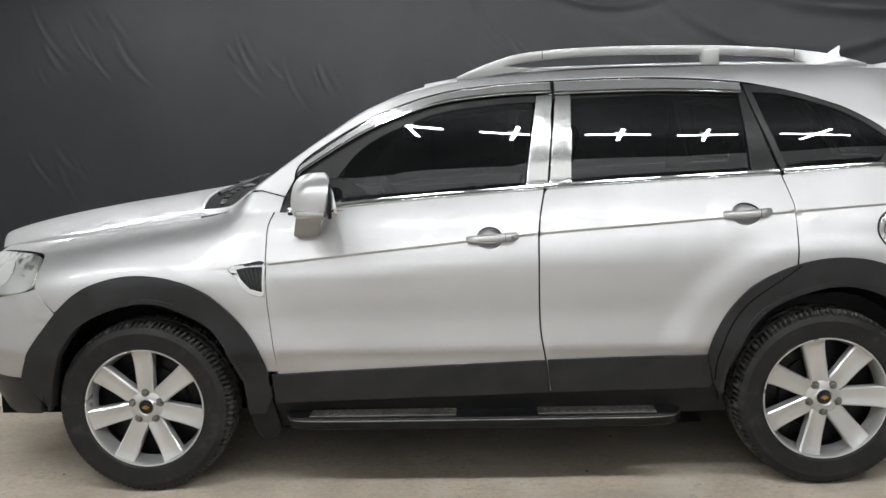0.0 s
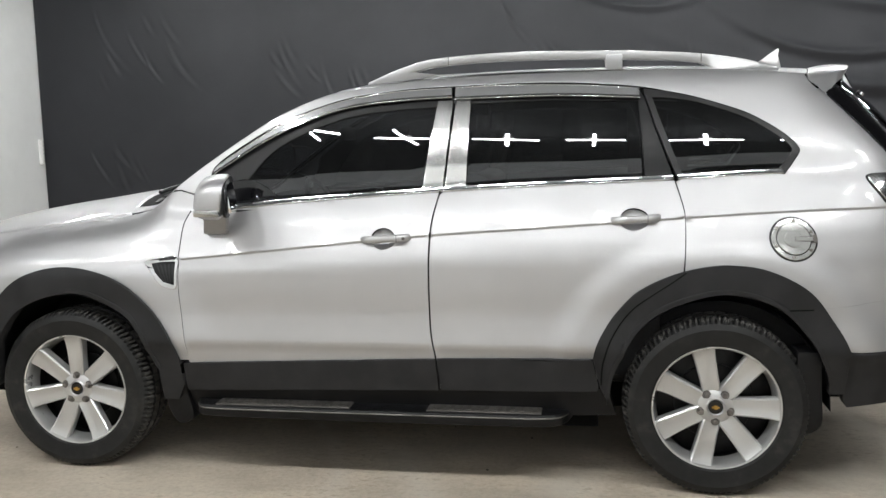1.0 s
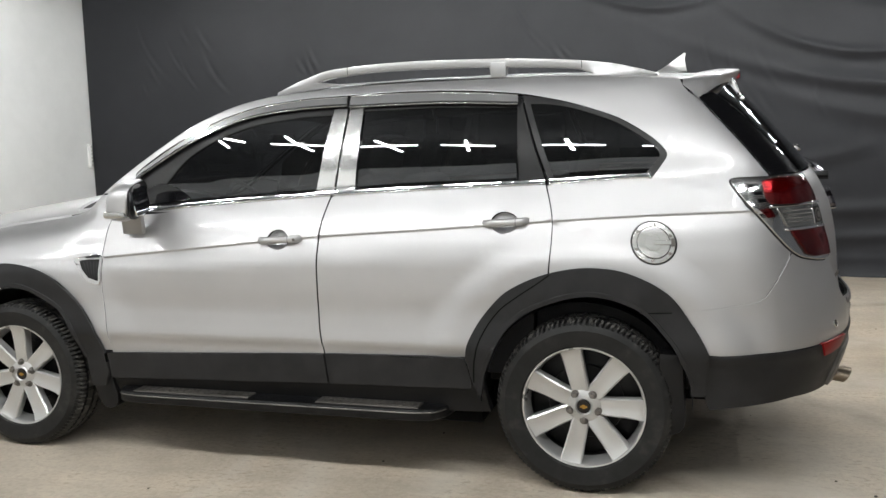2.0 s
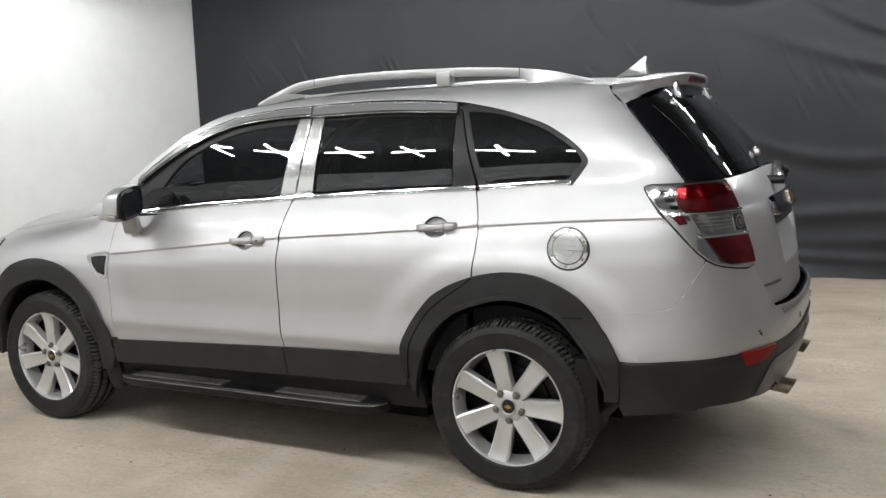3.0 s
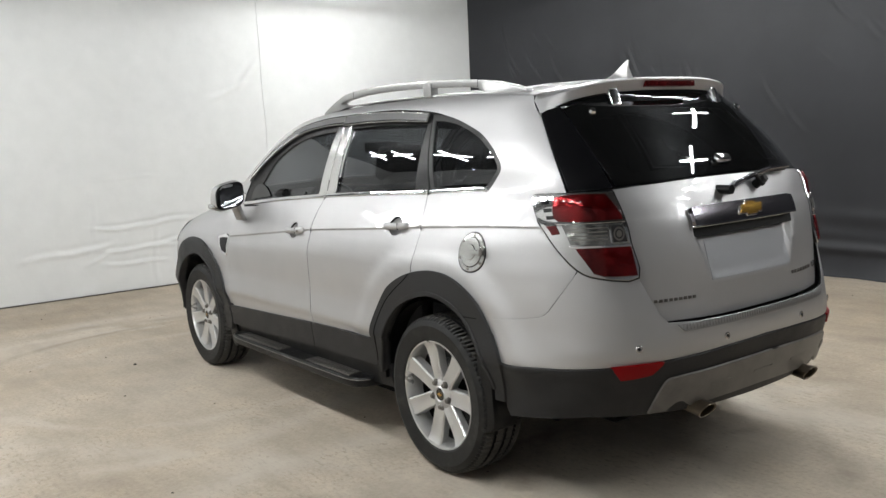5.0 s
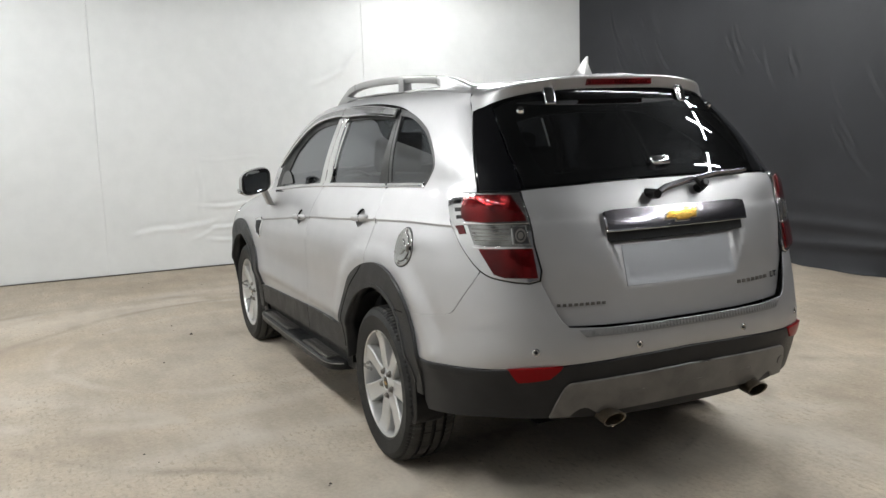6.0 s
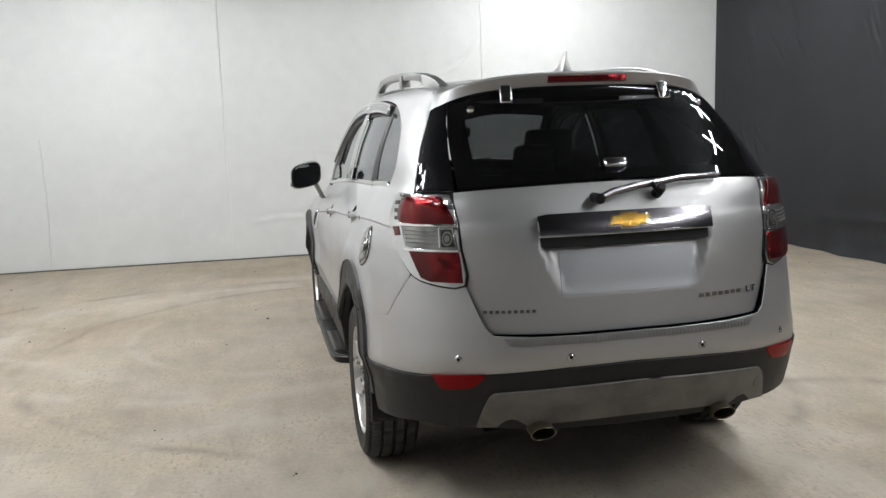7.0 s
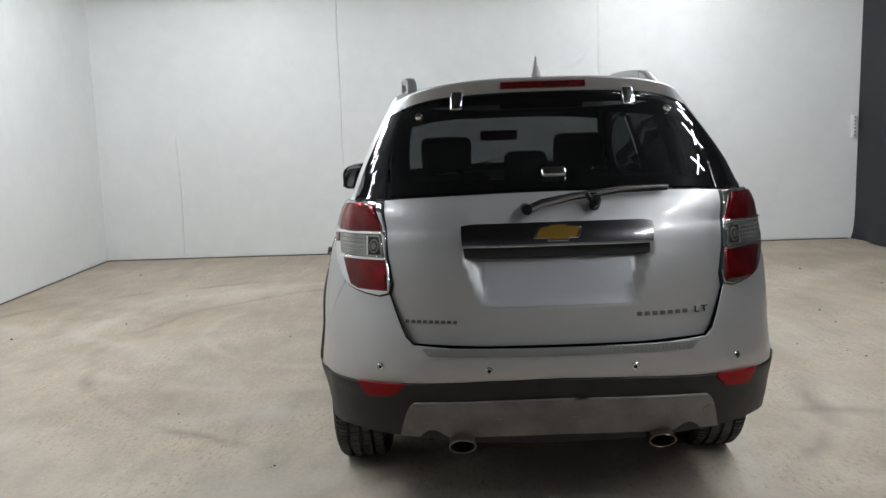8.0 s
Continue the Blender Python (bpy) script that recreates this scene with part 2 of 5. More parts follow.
def z_crease(x):
    return hermite(x, [-.6, .5, .98, 1.6, 2.09, 2.59, 3.05, 3.6], [.86, .932, .975, 1.03, 1.06, 1.091, 1.115, 1.13])


def z_belt(x):
    return hermite(x, [-.6, .3, .7, 1.09, 1.64, 2.15, 2.55, 2.97, 3.6], [1.04, 1.10, 1.13, 1.16, 1.193, 1.215, 1.228, 1.246, 1.25])


def z_edge(x):
    """Height of the edge where the side turns into hood, windscreen pillar and roof."""
    return hermite(x, [-.95, -.8, -.6, -.4, -.2, 0, .2, .34, .44, .6, .75, .935, 1.16, 1.35, 1.53, 1.93, 2.4, 2.8, 3.0, 3.3],
                   [.90, .955, 1.0, 1.03, 1.055, 1.08, 1.105, 1.13, 1.20, 1.315, 1.415, 1.525, 1.605, 1.633, 1.648, 1.664, 1.664, 1.65, 1.635, 1.605])


def half_width(x, z):
    x, z = np.broadcast_arrays(np.asarray(x, float), np.asarray(z, float))
    zeta = z - (z_belt(x) - 1.2) * ease(.62, 1.12, z) * (1 - ease(1.28, 1.58, z))
    w = hermite(zeta, [.22, .30, .45, .555, .575, .64, .72, .80, .90, .98, 1.06, 1.13, 1.19, 1.215, 1.30, 1.40, 1.50, 1.56, 1.61, 1.65, 1.70],
                [0.858, 0.885, 0.897, 0.902, 0.907, 0.900, 0.894, 0.897, 0.898, 0.884, 0.856, 0.829, 0.799, 0.785, 0.763, 0.731, 0.690, 0.663, 0.636, 0.606, 0.535])
    d = z - z_crease(x)
    ridge = np.where(d > 0, .005 * np.exp(-d / .05), .005 - .010 * ease(0, .012, -d) + .005 * ease(.012, .10, -d))
    w = w + ridge * ease(.30, .55, x) * (1 - ease(3.2, 3.5, x))
    for cx, amp, inner, edge, low, high in ((0.0, .018, .55, .76, .80, 1.05), (2.707, .020, .59, .705, .90, 1.07)):
        r = np.hypot(x - cx, z - .36)
        w = w + amp * (1 - ease(inner, edge, r)) * (1 - ease(low, high, z)) * ease(.45, .62, z)
    # the plan draws in behind the rear doors, and the glasshouse all along
    w = w - ease(2.0, 3.05, x) * (1 - ease(3.1, 3.45, x)) * (.017 + .009 * ease(.80, 1.0, z)) - .011 * ease(1.05, 1.2, z) * ease(.6, 1.0, x) * (1 - ease(3.1, 3.45, x))
    front = 1 - ease(.15, .55, x)
    roll = np.clip((z - (z_edge(x) - .22)) / .22, 0, 1)
    return w - front * .10 * roll ** 4.5 * np.where(z < 1.3, 1, 0)


REAR_Z = [.22, .40, .55, .66, .74, .90, 1.05, 1.128, 1.138, 1.235, 1.27, 1.53, 1.61, 1.63, 1.69, 1.72]
REAR_X = [3.60, 3.685, 3.735, 3.757, 3.750, 3.720, 3.684, 3.663, 3.658, 3.603, 3.576, 3.352, 3.280, 3.282, 3.268, 3.24]
CORNER_Z, CORNER_A = [.22, .7, 1.0, 1.12, 1.2, 1.27, 1.5, 1.7], [.74, .79, .76, .70, .694, .65, .497, .42]
FRONT_Z, FRONT_X = [.22, .40, .55, .70, .85, .95, 1.05, 1.2], [-.80, -.89, -.925, -.93, -.90, -.86, -.74, -.40]


def bend(z):
    """How square the rear corners are."""
    return hermite(z, [.22, .62, .85, .95, 1.13, 1.24, 1.5, 1.7], [2.95, 2.95, 2.85, 2.8, 3.0, 3.6, 3.4, 3.4])


def corner(x, z):
    """How far the plan outline is drawn in at both ends, and where those ends lie."""
    xb, a = hermite(z, REAR_Z, REAR_X), hermite(z, CORNER_Z, CORNER_A)
    xf = hermite(z, FRONT_Z, FRONT_X)
    u = np.clip((x - (xb - a)) / a, 0, 1)
    v = np.clip((xf + .75 - x) / .75, 0, 1)
    n = bend(z)
    return (1 - u ** n) ** (1 / n) * (1 - v ** 2.5) ** (1 / 2.5), xb, a, xf


def outline_y(x, z):
    return half_width(x, z) * corner(x, z)[0]


LEVELS = np.linspace(.22, 1.72, 151)
TABLE_S = np.linspace(-1.2, 3.9, 511)


def make_table():
    tx, ty = [], []
    for z in LEVELS:
        _, xb, a, xf = corner(1.0, z)
        f = np.sin(np.linspace(0, np.pi / 2, 500))
        out = []
        for x0, x1 in ((.3, float(xf)), (2.4, float(xb))):
            x = x0 + (x1 - x0) * f
            y = outline_y(x, z)
            run = np.concatenate([[0], np.cumsum(np.hypot(np.diff(x), np.diff(y)))])
            out.append((run / run[-1], x, y))
        sf, sr = np.clip((.3 - TABLE_S) / 1.5, 0, 1), np.clip((TABLE_S - 2.4) / 1.5, 0, 1)
        x = np.where(TABLE_S < .3, np.interp(sf, out[0][0], out[0][1]), np.where(TABLE_S > 2.4, np.interp(sr, out[1][0], out[1][1]), TABLE_S))
        y = np.where(TABLE_S < .3, np.interp(sf, out[0][0], out[0][2]), np.where(TABLE_S > 2.4, np.interp(sr, out[1][0], out[1][2]), 0))
        tx.append(x)
        ty.append(y)
    return np.array(tx), np.array(ty)


TABLE_X, TABLE_Y = make_table()


def side(s, z):
    """The left flank, wrapped round both ends: s is x along the side, 3.9 the middle of the back, past it the right half."""
    s, z = np.broadcast_arrays(np.asarray(s, float), np.asarray(z, float))
    sign = np.where(s > 3.9, 1.0, -1.0)
    s = np.where(s > 3.9, 7.8 - s, s)
    i = np.clip((z - LEVELS[0]) / (LEVELS[1] - LEVELS[0]), 0, len(LEVELS) - 1.001)
    j = np.clip((s - TABLE_S[0]) / (TABLE_S[1] - TABLE_S[0]), 0, len(TABLE_S) - 1.001)
    i0, j0 = i.astype(int), j.astype(int)
    fi, fj = i - i0, j - j0
    mix = lambda t: (t[i0, j0] * (1 - fi) + t[i0 + 1, j0] * fi) * (1 - fj) + (t[i0, j0 + 1] * (1 - fi) + t[i0 + 1, j0 + 1] * fi) * fj
    x, yt = mix(TABLE_X), mix(TABLE_Y)
    _, xb, a, xf = corner(x, z)
    y = outline_y(x, z)
    w = half_width(x, z)
    k = np.clip(yt / w, 0, 1)
    back = x > xb - .30 * a
    nose = x < xf + .22
    x = np.where(back, xb - a + a * (1 - k ** bend(z)) ** (1 / bend(z)), np.where(nose, xf + .75 - .75 * (1 - k ** 2.5) ** (1 / 2.5), x))
    y = np.where(back | nose, yt, y)
    return np.stack([x, sign * y, z], -1)


def top(q, w):
    """Hood, windscreen and roof in one sheet: q is x along their edge, w runs from the left edge (-1) to the right (1)."""
    q, w = np.broadcast_arrays(np.asarray(q, float), np.asarray(w, float))
    z = z_edge(q)
    y = outline_y(q, z)
    bulge = .07 * ease(-.3, .25, q) * (1 - ease(.85, 1.3, q)) + .10 * (1 - ease(-.95, -.35, q))
    back = .10 * ease(2.6, 3.3, q)
    crown = hermite(q, [-.95, -.3, .2, .38, .6, 1.2, 2.0, 2.8, 3.3], [.05, .085, .084, .055, .015, .037, .039, .037, .044])
    p = hermite(q, [-.95, .2, .5, 1.2, 3.3], [3.0, 3.0, 2.4, 3.4, 3.4])
    return np.stack([q + (back - bulge) * (1 - w ** 2), w * y, z + crown * (1 - np.abs(w) ** p)], -1)


def gate(s, z):
    """The tailgate: drawn in over the bumper towards its foot."""
    p = side(s, z)
    p[..., 0] -= .034 * (1 - ease(.74, 1.06, z))
    return p


def recessed(s, z):
    """The tailgate with its plate recess: deep under the bar, running out to nothing at its foot."""
    p = gate(s, z)
    s, z = np.broadcast_arrays(np.asarray(s, float), np.asarray(z, float))
    t = np.clip((1.056 - z) / .188, 0, 1)
    d = .262 - .054 * t - np.abs(s - 3.9)
    p[..., 0] -= .034 * (1 - t) ** .8 * ease(-.004, .034, d) * (1 - ease(1.10, 1.13, z)) * ease(.85, .90, z)
    return p


# ---- mesh helpers ----
def bowed(cs, cz, rs, rz, high):
    """The body side, bowed outwards round one point, for panes and lamp lenses."""
    def surf(s, z):
        p = side(s, z)
        e = 1e-3
        n = np.cross(side(s + e, z) - side(s - e, z), side(s, z + e) - side(s, z - e))
        n = n / np.maximum(np.linalg.norm(n, axis=-1)[..., None], 1e-12)
        n = np.where((np.sum(n * (p - CENTRE), -1) < 0)[..., None], -n, n)
        return p + n * (high * (1 - ((s - cs) / rs) ** 2 - ((z - cz) / rz) ** 2))[..., None]
    return surf


def steps(a, b, n):
    return [a + (b - a) * i / n for i in range(n + 1)]


def mesh_object(name, verts, faces, mat, parent=None, smooth=True, normals=None, label=""):
    me = bpy.data.meshes.new(name)
    me.from_pydata([tuple(map(float, v)) for v in verts], [], [tuple(map(int, f)) for f in faces])
    me.materials.append(mat)
    me.polygons.foreach_set("use_smooth", [smooth] * len(me.polygons))
    if normals is not None:
        me.normals_split_custom_set_from_vertices([tuple(map(float, v)) for v in normals])
    ob = new(name, me)
    ob.parent = parent
    return tagged(ob, label)


def part(name, bm, mat, parent, label="", smooth=True, angle=.6):
    me = bpy.data.meshes.new(name)
    bmesh.ops.recalc_face_normals(bm, faces=bm.faces[:])
    for f in bm.faces:
        f.smooth = smooth
    if smooth:
        for e in bm.edges:
            if len(e.link_faces) == 2 and e.calc_face_angle(0) > angle:
                e.smooth = False
    bm.to_mesh(me)
    bm.free()
    me.materials.append(mat)
    ob = new(name, me)
    ob.parent = parent
    return tagged(ob, label)


def box_bm(x0, x1, y0, y1, z0, z1, bevel=.0, seg=2, bm=None):
    bm = bm or bmesh.new()
    g = bmesh.ops.create_cube(bm, size=1)["verts"]
    for v in g:
        v.co = Vector(((x0 + x1) / 2 + v.co.x * (x1 - x0), (y0 + y1) / 2 + v.co.y * (y1 - y0), (z0 + z1) / 2 + v.co.z * (z1 - z0)))
    if bevel:
        es = {e for v in g for e in v.link_edges}
        bmesh.ops.bevel(bm, geom=list(es), offset=bevel, segments=seg, profile=.5, affect="EDGES")
    return bm


def lathe_bm(profile, n=48, axis="y", bm=None):
    """Revolves (radius, along) pairs round the y axis (or z, x)."""
    bm = bm or bmesh.new()
    rings = []
    for k in range(n):
        a = 2 * math.pi * k / n
        c, s = math.cos(a), math.sin(a)
        if axis == "y":
            rings.append([bm.verts.new((r * c, h, r * s)) for r, h in profile])
        elif axis == "z":
            rings.append([bm.verts.new((r * c, r * s, h)) for r, h in profile])
        else:
            rings.append([bm.verts.new((h, r * c, r * s)) for r, h in profile])
    for k in range(n):
        a, b = rings[k], rings[(k + 1) % n]
        for i in range(len(profile) - 1):
            bm.faces.new((a[i], a[i + 1], b[i + 1], b[i]))
    bmesh.ops.remove_doubles(bm, verts=bm.verts[:], dist=1e-5)
    return bm


def tube_bm(points, radius, n=10, flat=1.0, bm=None, cap=True):
    """A round bar along a line of points; radius may be a list."""
    bm = bm or bmesh.new()
    pts = [Vector(p) for p in points]
    rad = radius if isinstance(radius, (list, tuple)) else [radius] * len(pts)
    rings = []
    for i, p in enumerate(pts):
        d = (pts[min(i + 1, len(pts) - 1)] - pts[max(i - 1, 0)]).normalized()
        u = d.cross(Vector((0, 0, 1)))
        u = u.normalized() if u.length > 1e-3 else Vector((0, 1, 0))
        v = u.cross(d).normalized()
        rings.append([bm.verts.new(p + u * math.cos(2 * math.pi * k / n) * rad[i] + v * math.sin(2 * math.pi * k / n) * rad[i] * flat) for k in range(n)])
    for a, b in zip(rings, rings[1:]):
        for k in range(n):
            bm.faces.new((a[k], a[(k + 1) % n], b[(k + 1) % n], b[k]))
    if cap:
        bm.faces.new(rings[0])
        bm.faces.new(rings[-1][::-1])
    return bm


def curve(pts, per=6, closed=False):
    """A smooth line through the points."""
    p = np.array(pts, float)
    out, n = [], len(p)
    for i in range(n if closed else n - 1):
        a, b, c, d = (p[(i - 1) % n], p[i], p[(i + 1) % n], p[(i + 2) % n]) if closed else (p[max(i - 1, 0)], p[i], p[i + 1], p[min(i + 2, n - 1)])
        for k in range(per):
            t = k / per
            out.append(.5 * (2 * b + (c - a) * t + (2 * a - 5 * b + 4 * c - d) * t**2 + (3 * b - a - 3 * c + d) * t**3))
    if not closed:
        out.append(p[-1])
    return [tuple(v) for v in out]


def dense(loop, step):
    out = []
    for (a, b), (c, d) in zip(loop, loop[1:] + loop[:1]):
        k = max(1, int(math.ceil(math.hypot(c - a, d - b) / step)))
        out += [(a + (c - a) * i / k, b + (d - b) * i / k) for i in range(k)]
    clean = [out[0]]
    for p in out[1:]:
        if math.hypot(p[0] - clean[-1][0], p[1] - clean[-1][1]) > min(step * .12, .0015):
            clean.append(p)
    if math.hypot(clean[0][0] - clean[-1][0], clean[0][1] - clean[-1][1]) < min(step * .12, .0015):
        clean.pop()
    return clean


def inset(loop, g):
    p = np.array(loop)
    area = np.sum(p[:, 0] * np.roll(p[:, 1], -1) - np.roll(p[:, 0], -1) * p[:, 1])
    d = np.roll(p, -1, 0) - p
    nrm = np.stack([-d[:, 1], d[:, 0]], 1) / np.maximum(np.linalg.norm(d, axis=1)[:, None], 1e-9) * np.sign(area)
    v = nrm + np.roll(nrm, 1, 0)
    k = np.linalg.norm(v, axis=1)[:, None]
    v = v / np.maximum(k, .3) * np.minimum(2 / np.maximum(k, .3), 1.8)
    return [tuple(q) for q in p + v * g]


def contains(loops, pts):
    x, y = pts[:, 0], pts[:, 1]
    inside = np.zeros(len(pts), bool)
    for loop in loops:
        p = np.array(loop)
        q = np.roll(p, -1, 0)
        for (x0, y0), (x1, y1) in zip(p, q):
            if y0 == y1:
                continue
            inside ^= ((y0 > y) != (y1 > y)) & (x < (x1 - x0) * (y - y0) / (y1 - y0) + x0)
    return inside


from mathutils.geometry import delaunay_2d_cdt


def fill(loops, step, rows=None):
    """Triangles that fill a flat outline with holes: points and triples."""
    loops = [dense(lp, step) for lp in loops]
    pts = np.array(sum(loops, []))
    lo, hi = pts.min(0), pts.max(0)
    ga, gb = np.meshgrid(np.arange(lo[0] + step * .5, hi[0], step), np.arange(lo[1] + step * .43, hi[1], step))
    grid = np.stack([ga.ravel(), gb.ravel()], 1)
    if rows is not None:
        a = np.arange(lo[0] + step * .5, hi[0], step)
        near = np.abs(grid[:, 1:2] - np.stack([rows(grid[:, 0]) + o for o in (-.013, -.006, -.0006, .0006, .01)], 1)).min(1)
        grid = grid[near > step * .35]
        grid = np.concatenate([grid] + [np.stack([a, rows(a) + o], 1) for o in (-.013, -.006, -.0006, .0006, .01)])
    if len(grid):
        keep = contains(loops, grid)
        grid = grid[keep]
    if len(grid):
        gap = np.full(len(grid), 9.0)
        for i in range(0, len(pts), 200):
            gap = np.minimum(gap, np.sqrt(((grid[:, None] - pts[None, i:i + 200]) ** 2).sum(2)).min(1))
        grid = grid[gap > step * .4] if rows is None else grid[gap > .005]
    edges, at = [], 0
    for lp in loops:
        edges += [(at + i, at + (i + 1) % len(lp)) for i in range(len(lp))]
        at += len(lp)
    allp = np.concatenate([pts, grid]) if len(grid) else pts
    v, _, f, *_ = delaunay_2d_cdt([Vector(p) for p in allp], edges, [], 0, 1e-7)
    v = np.array([(p.x, p.y) for p in v])
    f = np.array([t for t in f if len(t) == 3])
    f = f[contains(loops, v[f].mean(1))]
    return v, f


CENTRE = np.array((1.6, 0, .85))


def patch_data(loops, surf, lift=0.0, depth=.014, step=.03, rows=None):
    v, f = fill(loops, step, rows)
    e = 6e-4
    p = surf(v[:, 0], v[:, 1])
    n = np.cross(surf(v[:, 0] + e, v[:, 1]) - surf(v[:, 0] - e, v[:, 1]), surf(v[:, 0], v[:, 1] + e) - surf(v[:, 0], v[:, 1] - e))
    n /= np.maximum(np.linalg.norm(n, axis=1)[:, None], 1e-12)
    if np.mean(np.sum(n * (p - CENTRE), 1)) < 0:
        n = -n
    p = p + n * lift
    t = np.cross(p[f[:, 1]] - p[f[:, 0]], p[f[:, 2]] - p[f[:, 0]])
    flip = np.sum(t * n[f[:, 0]], 1) < 0
    f[flip] = f[flip][:, ::-1]
    count = {}
    for a, b, c in f:
        for i, j in ((a, b), (b, c), (c, a)):
            count[(i, j)] = 1
    rim = [(i, j) for i, j in count if (j, i) not in count]
    verts, norms, faces = [p], [n], [tuple(t) for t in f]
    if depth and rim:
        used = sorted({i for ij in rim for i in ij})
        idx = {k: i for i, k in enumerate(used)}
        at, m = len(p), len(used)
        out = np.zeros((m, 3))
        for i, j in rim:
            d = np.cross(p[j] - p[i], n[i])
            d /= max(np.linalg.norm(d), 1e-9)
            out[idx[i]] += d
            out[idx[j]] += d
        out /= np.maximum(np.linalg.norm(out, axis=1)[:, None], 1e-9)
        edge, back = p[used], p[used] - n[used] * depth
        r = min(.0025, depth * .4)
        soft = p[used] + out * r * .7 - n[used] * r
        half = n[used] + out
        half /= np.linalg.norm(half, axis=1)[:, None]
        verts += [edge, soft, soft, back + out * r * .7]
        norms += [n[used], half, half, out]
        for i, j in rim:
            a, b = idx[i], idx[j]
            faces.append((at + b, at + a, at + m + a, at + m + b))
            faces.append((at + 2 * m + b, at + 2 * m + a, at + 3 * m + a, at + 3 * m + b))
    return np.concatenate(verts), faces, np.concatenate(norms)


def patch(name, loops, surf, mat, parent, label="", lift=0.0, depth=.014, step=.03, rows=None, gap=.0028, mirror=False, both=False):
    """A body panel: an outline on one of the car's surfaces, with its edges turned in. mirror: on the right; both: left and right in one."""
    loops = [inset(list(loops[0]), gap)] + [list(h) for h in loops[1:]]
    v, f, n = patch_data(loops, surf, lift, depth, step, rows)
    m = np.array((1, -1, 1))
    if both:
        k = len(v)
        f = f + [tuple(i + k for i in reversed(t)) for t in f]
        v, n = np.concatenate([v, v * m]), np.concatenate([n, n * m])
    elif mirror:
        v, n, f = v * m, n * m, [tuple(reversed(t)) for t in f]
    ob = mesh_object(name, v, f, mat, parent, True, n, label)
    if mat is PAINT and depth and name != "hood":   # shade of the shut lines, painted near-black on the turned-in edges
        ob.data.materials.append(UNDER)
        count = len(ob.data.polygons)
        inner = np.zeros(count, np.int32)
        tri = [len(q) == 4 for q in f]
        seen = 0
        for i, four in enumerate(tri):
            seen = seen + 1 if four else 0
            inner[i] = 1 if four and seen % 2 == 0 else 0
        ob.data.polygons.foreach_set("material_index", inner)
    return ob


def slab(loops, y0, y1, bevel=.004, step=.5):
    """A flat outline in x and z, given thickness from y0 to y1."""
    v, f = fill(loops, step)
    bm = bmesh.new()
    vs = [bm.verts.new((x, y0, z)) for x, z in v]
    for t in f:
        bm.faces.new([vs[i] for i in t])
    bmesh.ops.dissolve_limit(bm, angle_limit=.02, verts=bm.verts[:], edges=bm.edges[:])
    g = bmesh.ops.extrude_face_region(bm, geom=bm.faces[:])["geom"]
    for k in g:
        if isinstance(k, bmesh.types.BMVert):
            k.co.y = y1
    if bevel:
        bmesh.ops.recalc_face_normals(bm, faces=bm.faces[:])
        es = [e for e in bm.edges if len(e.link_faces) == 2 and e.calc_face_angle(0) > .9]
        bmesh.ops.bevel(bm, geom=es, offset=bevel, segments=2, profile=.5, affect="EDGES", clamp_overlap=True)
    return bm


# ---- the room ----
WALL_X, WALL_Y, CURTAIN_Y, BACK_X, HIGH = -4.05, -4.56, 4.54, 9.6, 3.42


def west(y):
    """The end wall stands slightly askew."""
    return -3.835 + .021 * y


def plain_box(name, x0, x1, y0, y1, z0, z1, mat, kind="structure", label="", category=""):
    ob = part(name, box_bm(x0, x1, y0, y1, z0, z1), mat, None, label, smooth=False)
    return tagged(ob, label, category, "", kind)


plain_box("floor", WALL_X - .2, BACK_X + .2, WALL_Y - .2, CURTAIN_Y + 1.2, -.15, 0, FLOOR, label="dusty beige concrete floor with scuffs", category="floor")


def west_wall():
    """White sheeting over the end wall: faint upright joints, slack creases near the foot, a patched square."""
    ny, nz = 420, 190
    ys, zs = np.linspace(WALL_Y - .19, CURTAIN_Y + .9, ny), np.linspace(.002, HIGH, nz)
    gy, gz = np.meshgrid(ys, zs)
    d = np.zeros_like(gy)
    for y0, z0, y1, z1, amp, width in CREASES:
        L = math.hypot(y1 - y0, z1 - z0)
        u = ((gy - y0) * (y1 - y0) + (gz - z0) * (z1 - z0)) / L
        w = ((gy - y0) * (z1 - z0) - (gz - z0) * (y1 - y0)) / L + .02 * np.sin(u * 7 + y0 * 5)
        on = 1 / (1 + np.exp(-(u + .02) / .03)) / (1 + np.exp((u - L - .02) / .03))
        d += amp * on * (np.exp(-(w / width) ** 2) - .6 * np.exp(-((w + 1.6 * width) / width) ** 2))
    for k in range(14):
        rng = random.Random(k)
        d += .0022 * np.sin(gy * rng.uniform(.8, 3) + gz * rng.uniform(-2, 2) + k)
    front = np.stack([west(gy) + d, gy, gz], -1).reshape(-1, 3)
    f = [(j * ny + i, j * ny + i + 1, (j + 1) * ny + i + 1, (j + 1) * ny + i) for j in range(nz - 1) for i in range(ny - 1)]
    ob = mesh_object("wall_west", front, f, WALL)
    tagged(ob, "white sheeted wall with faint seams and slack creases", "wall", "", "structure")
    m = ob.modifiers.new("thickness", "SOLIDIFY")
    m.thickness, m.offset = .15, -1


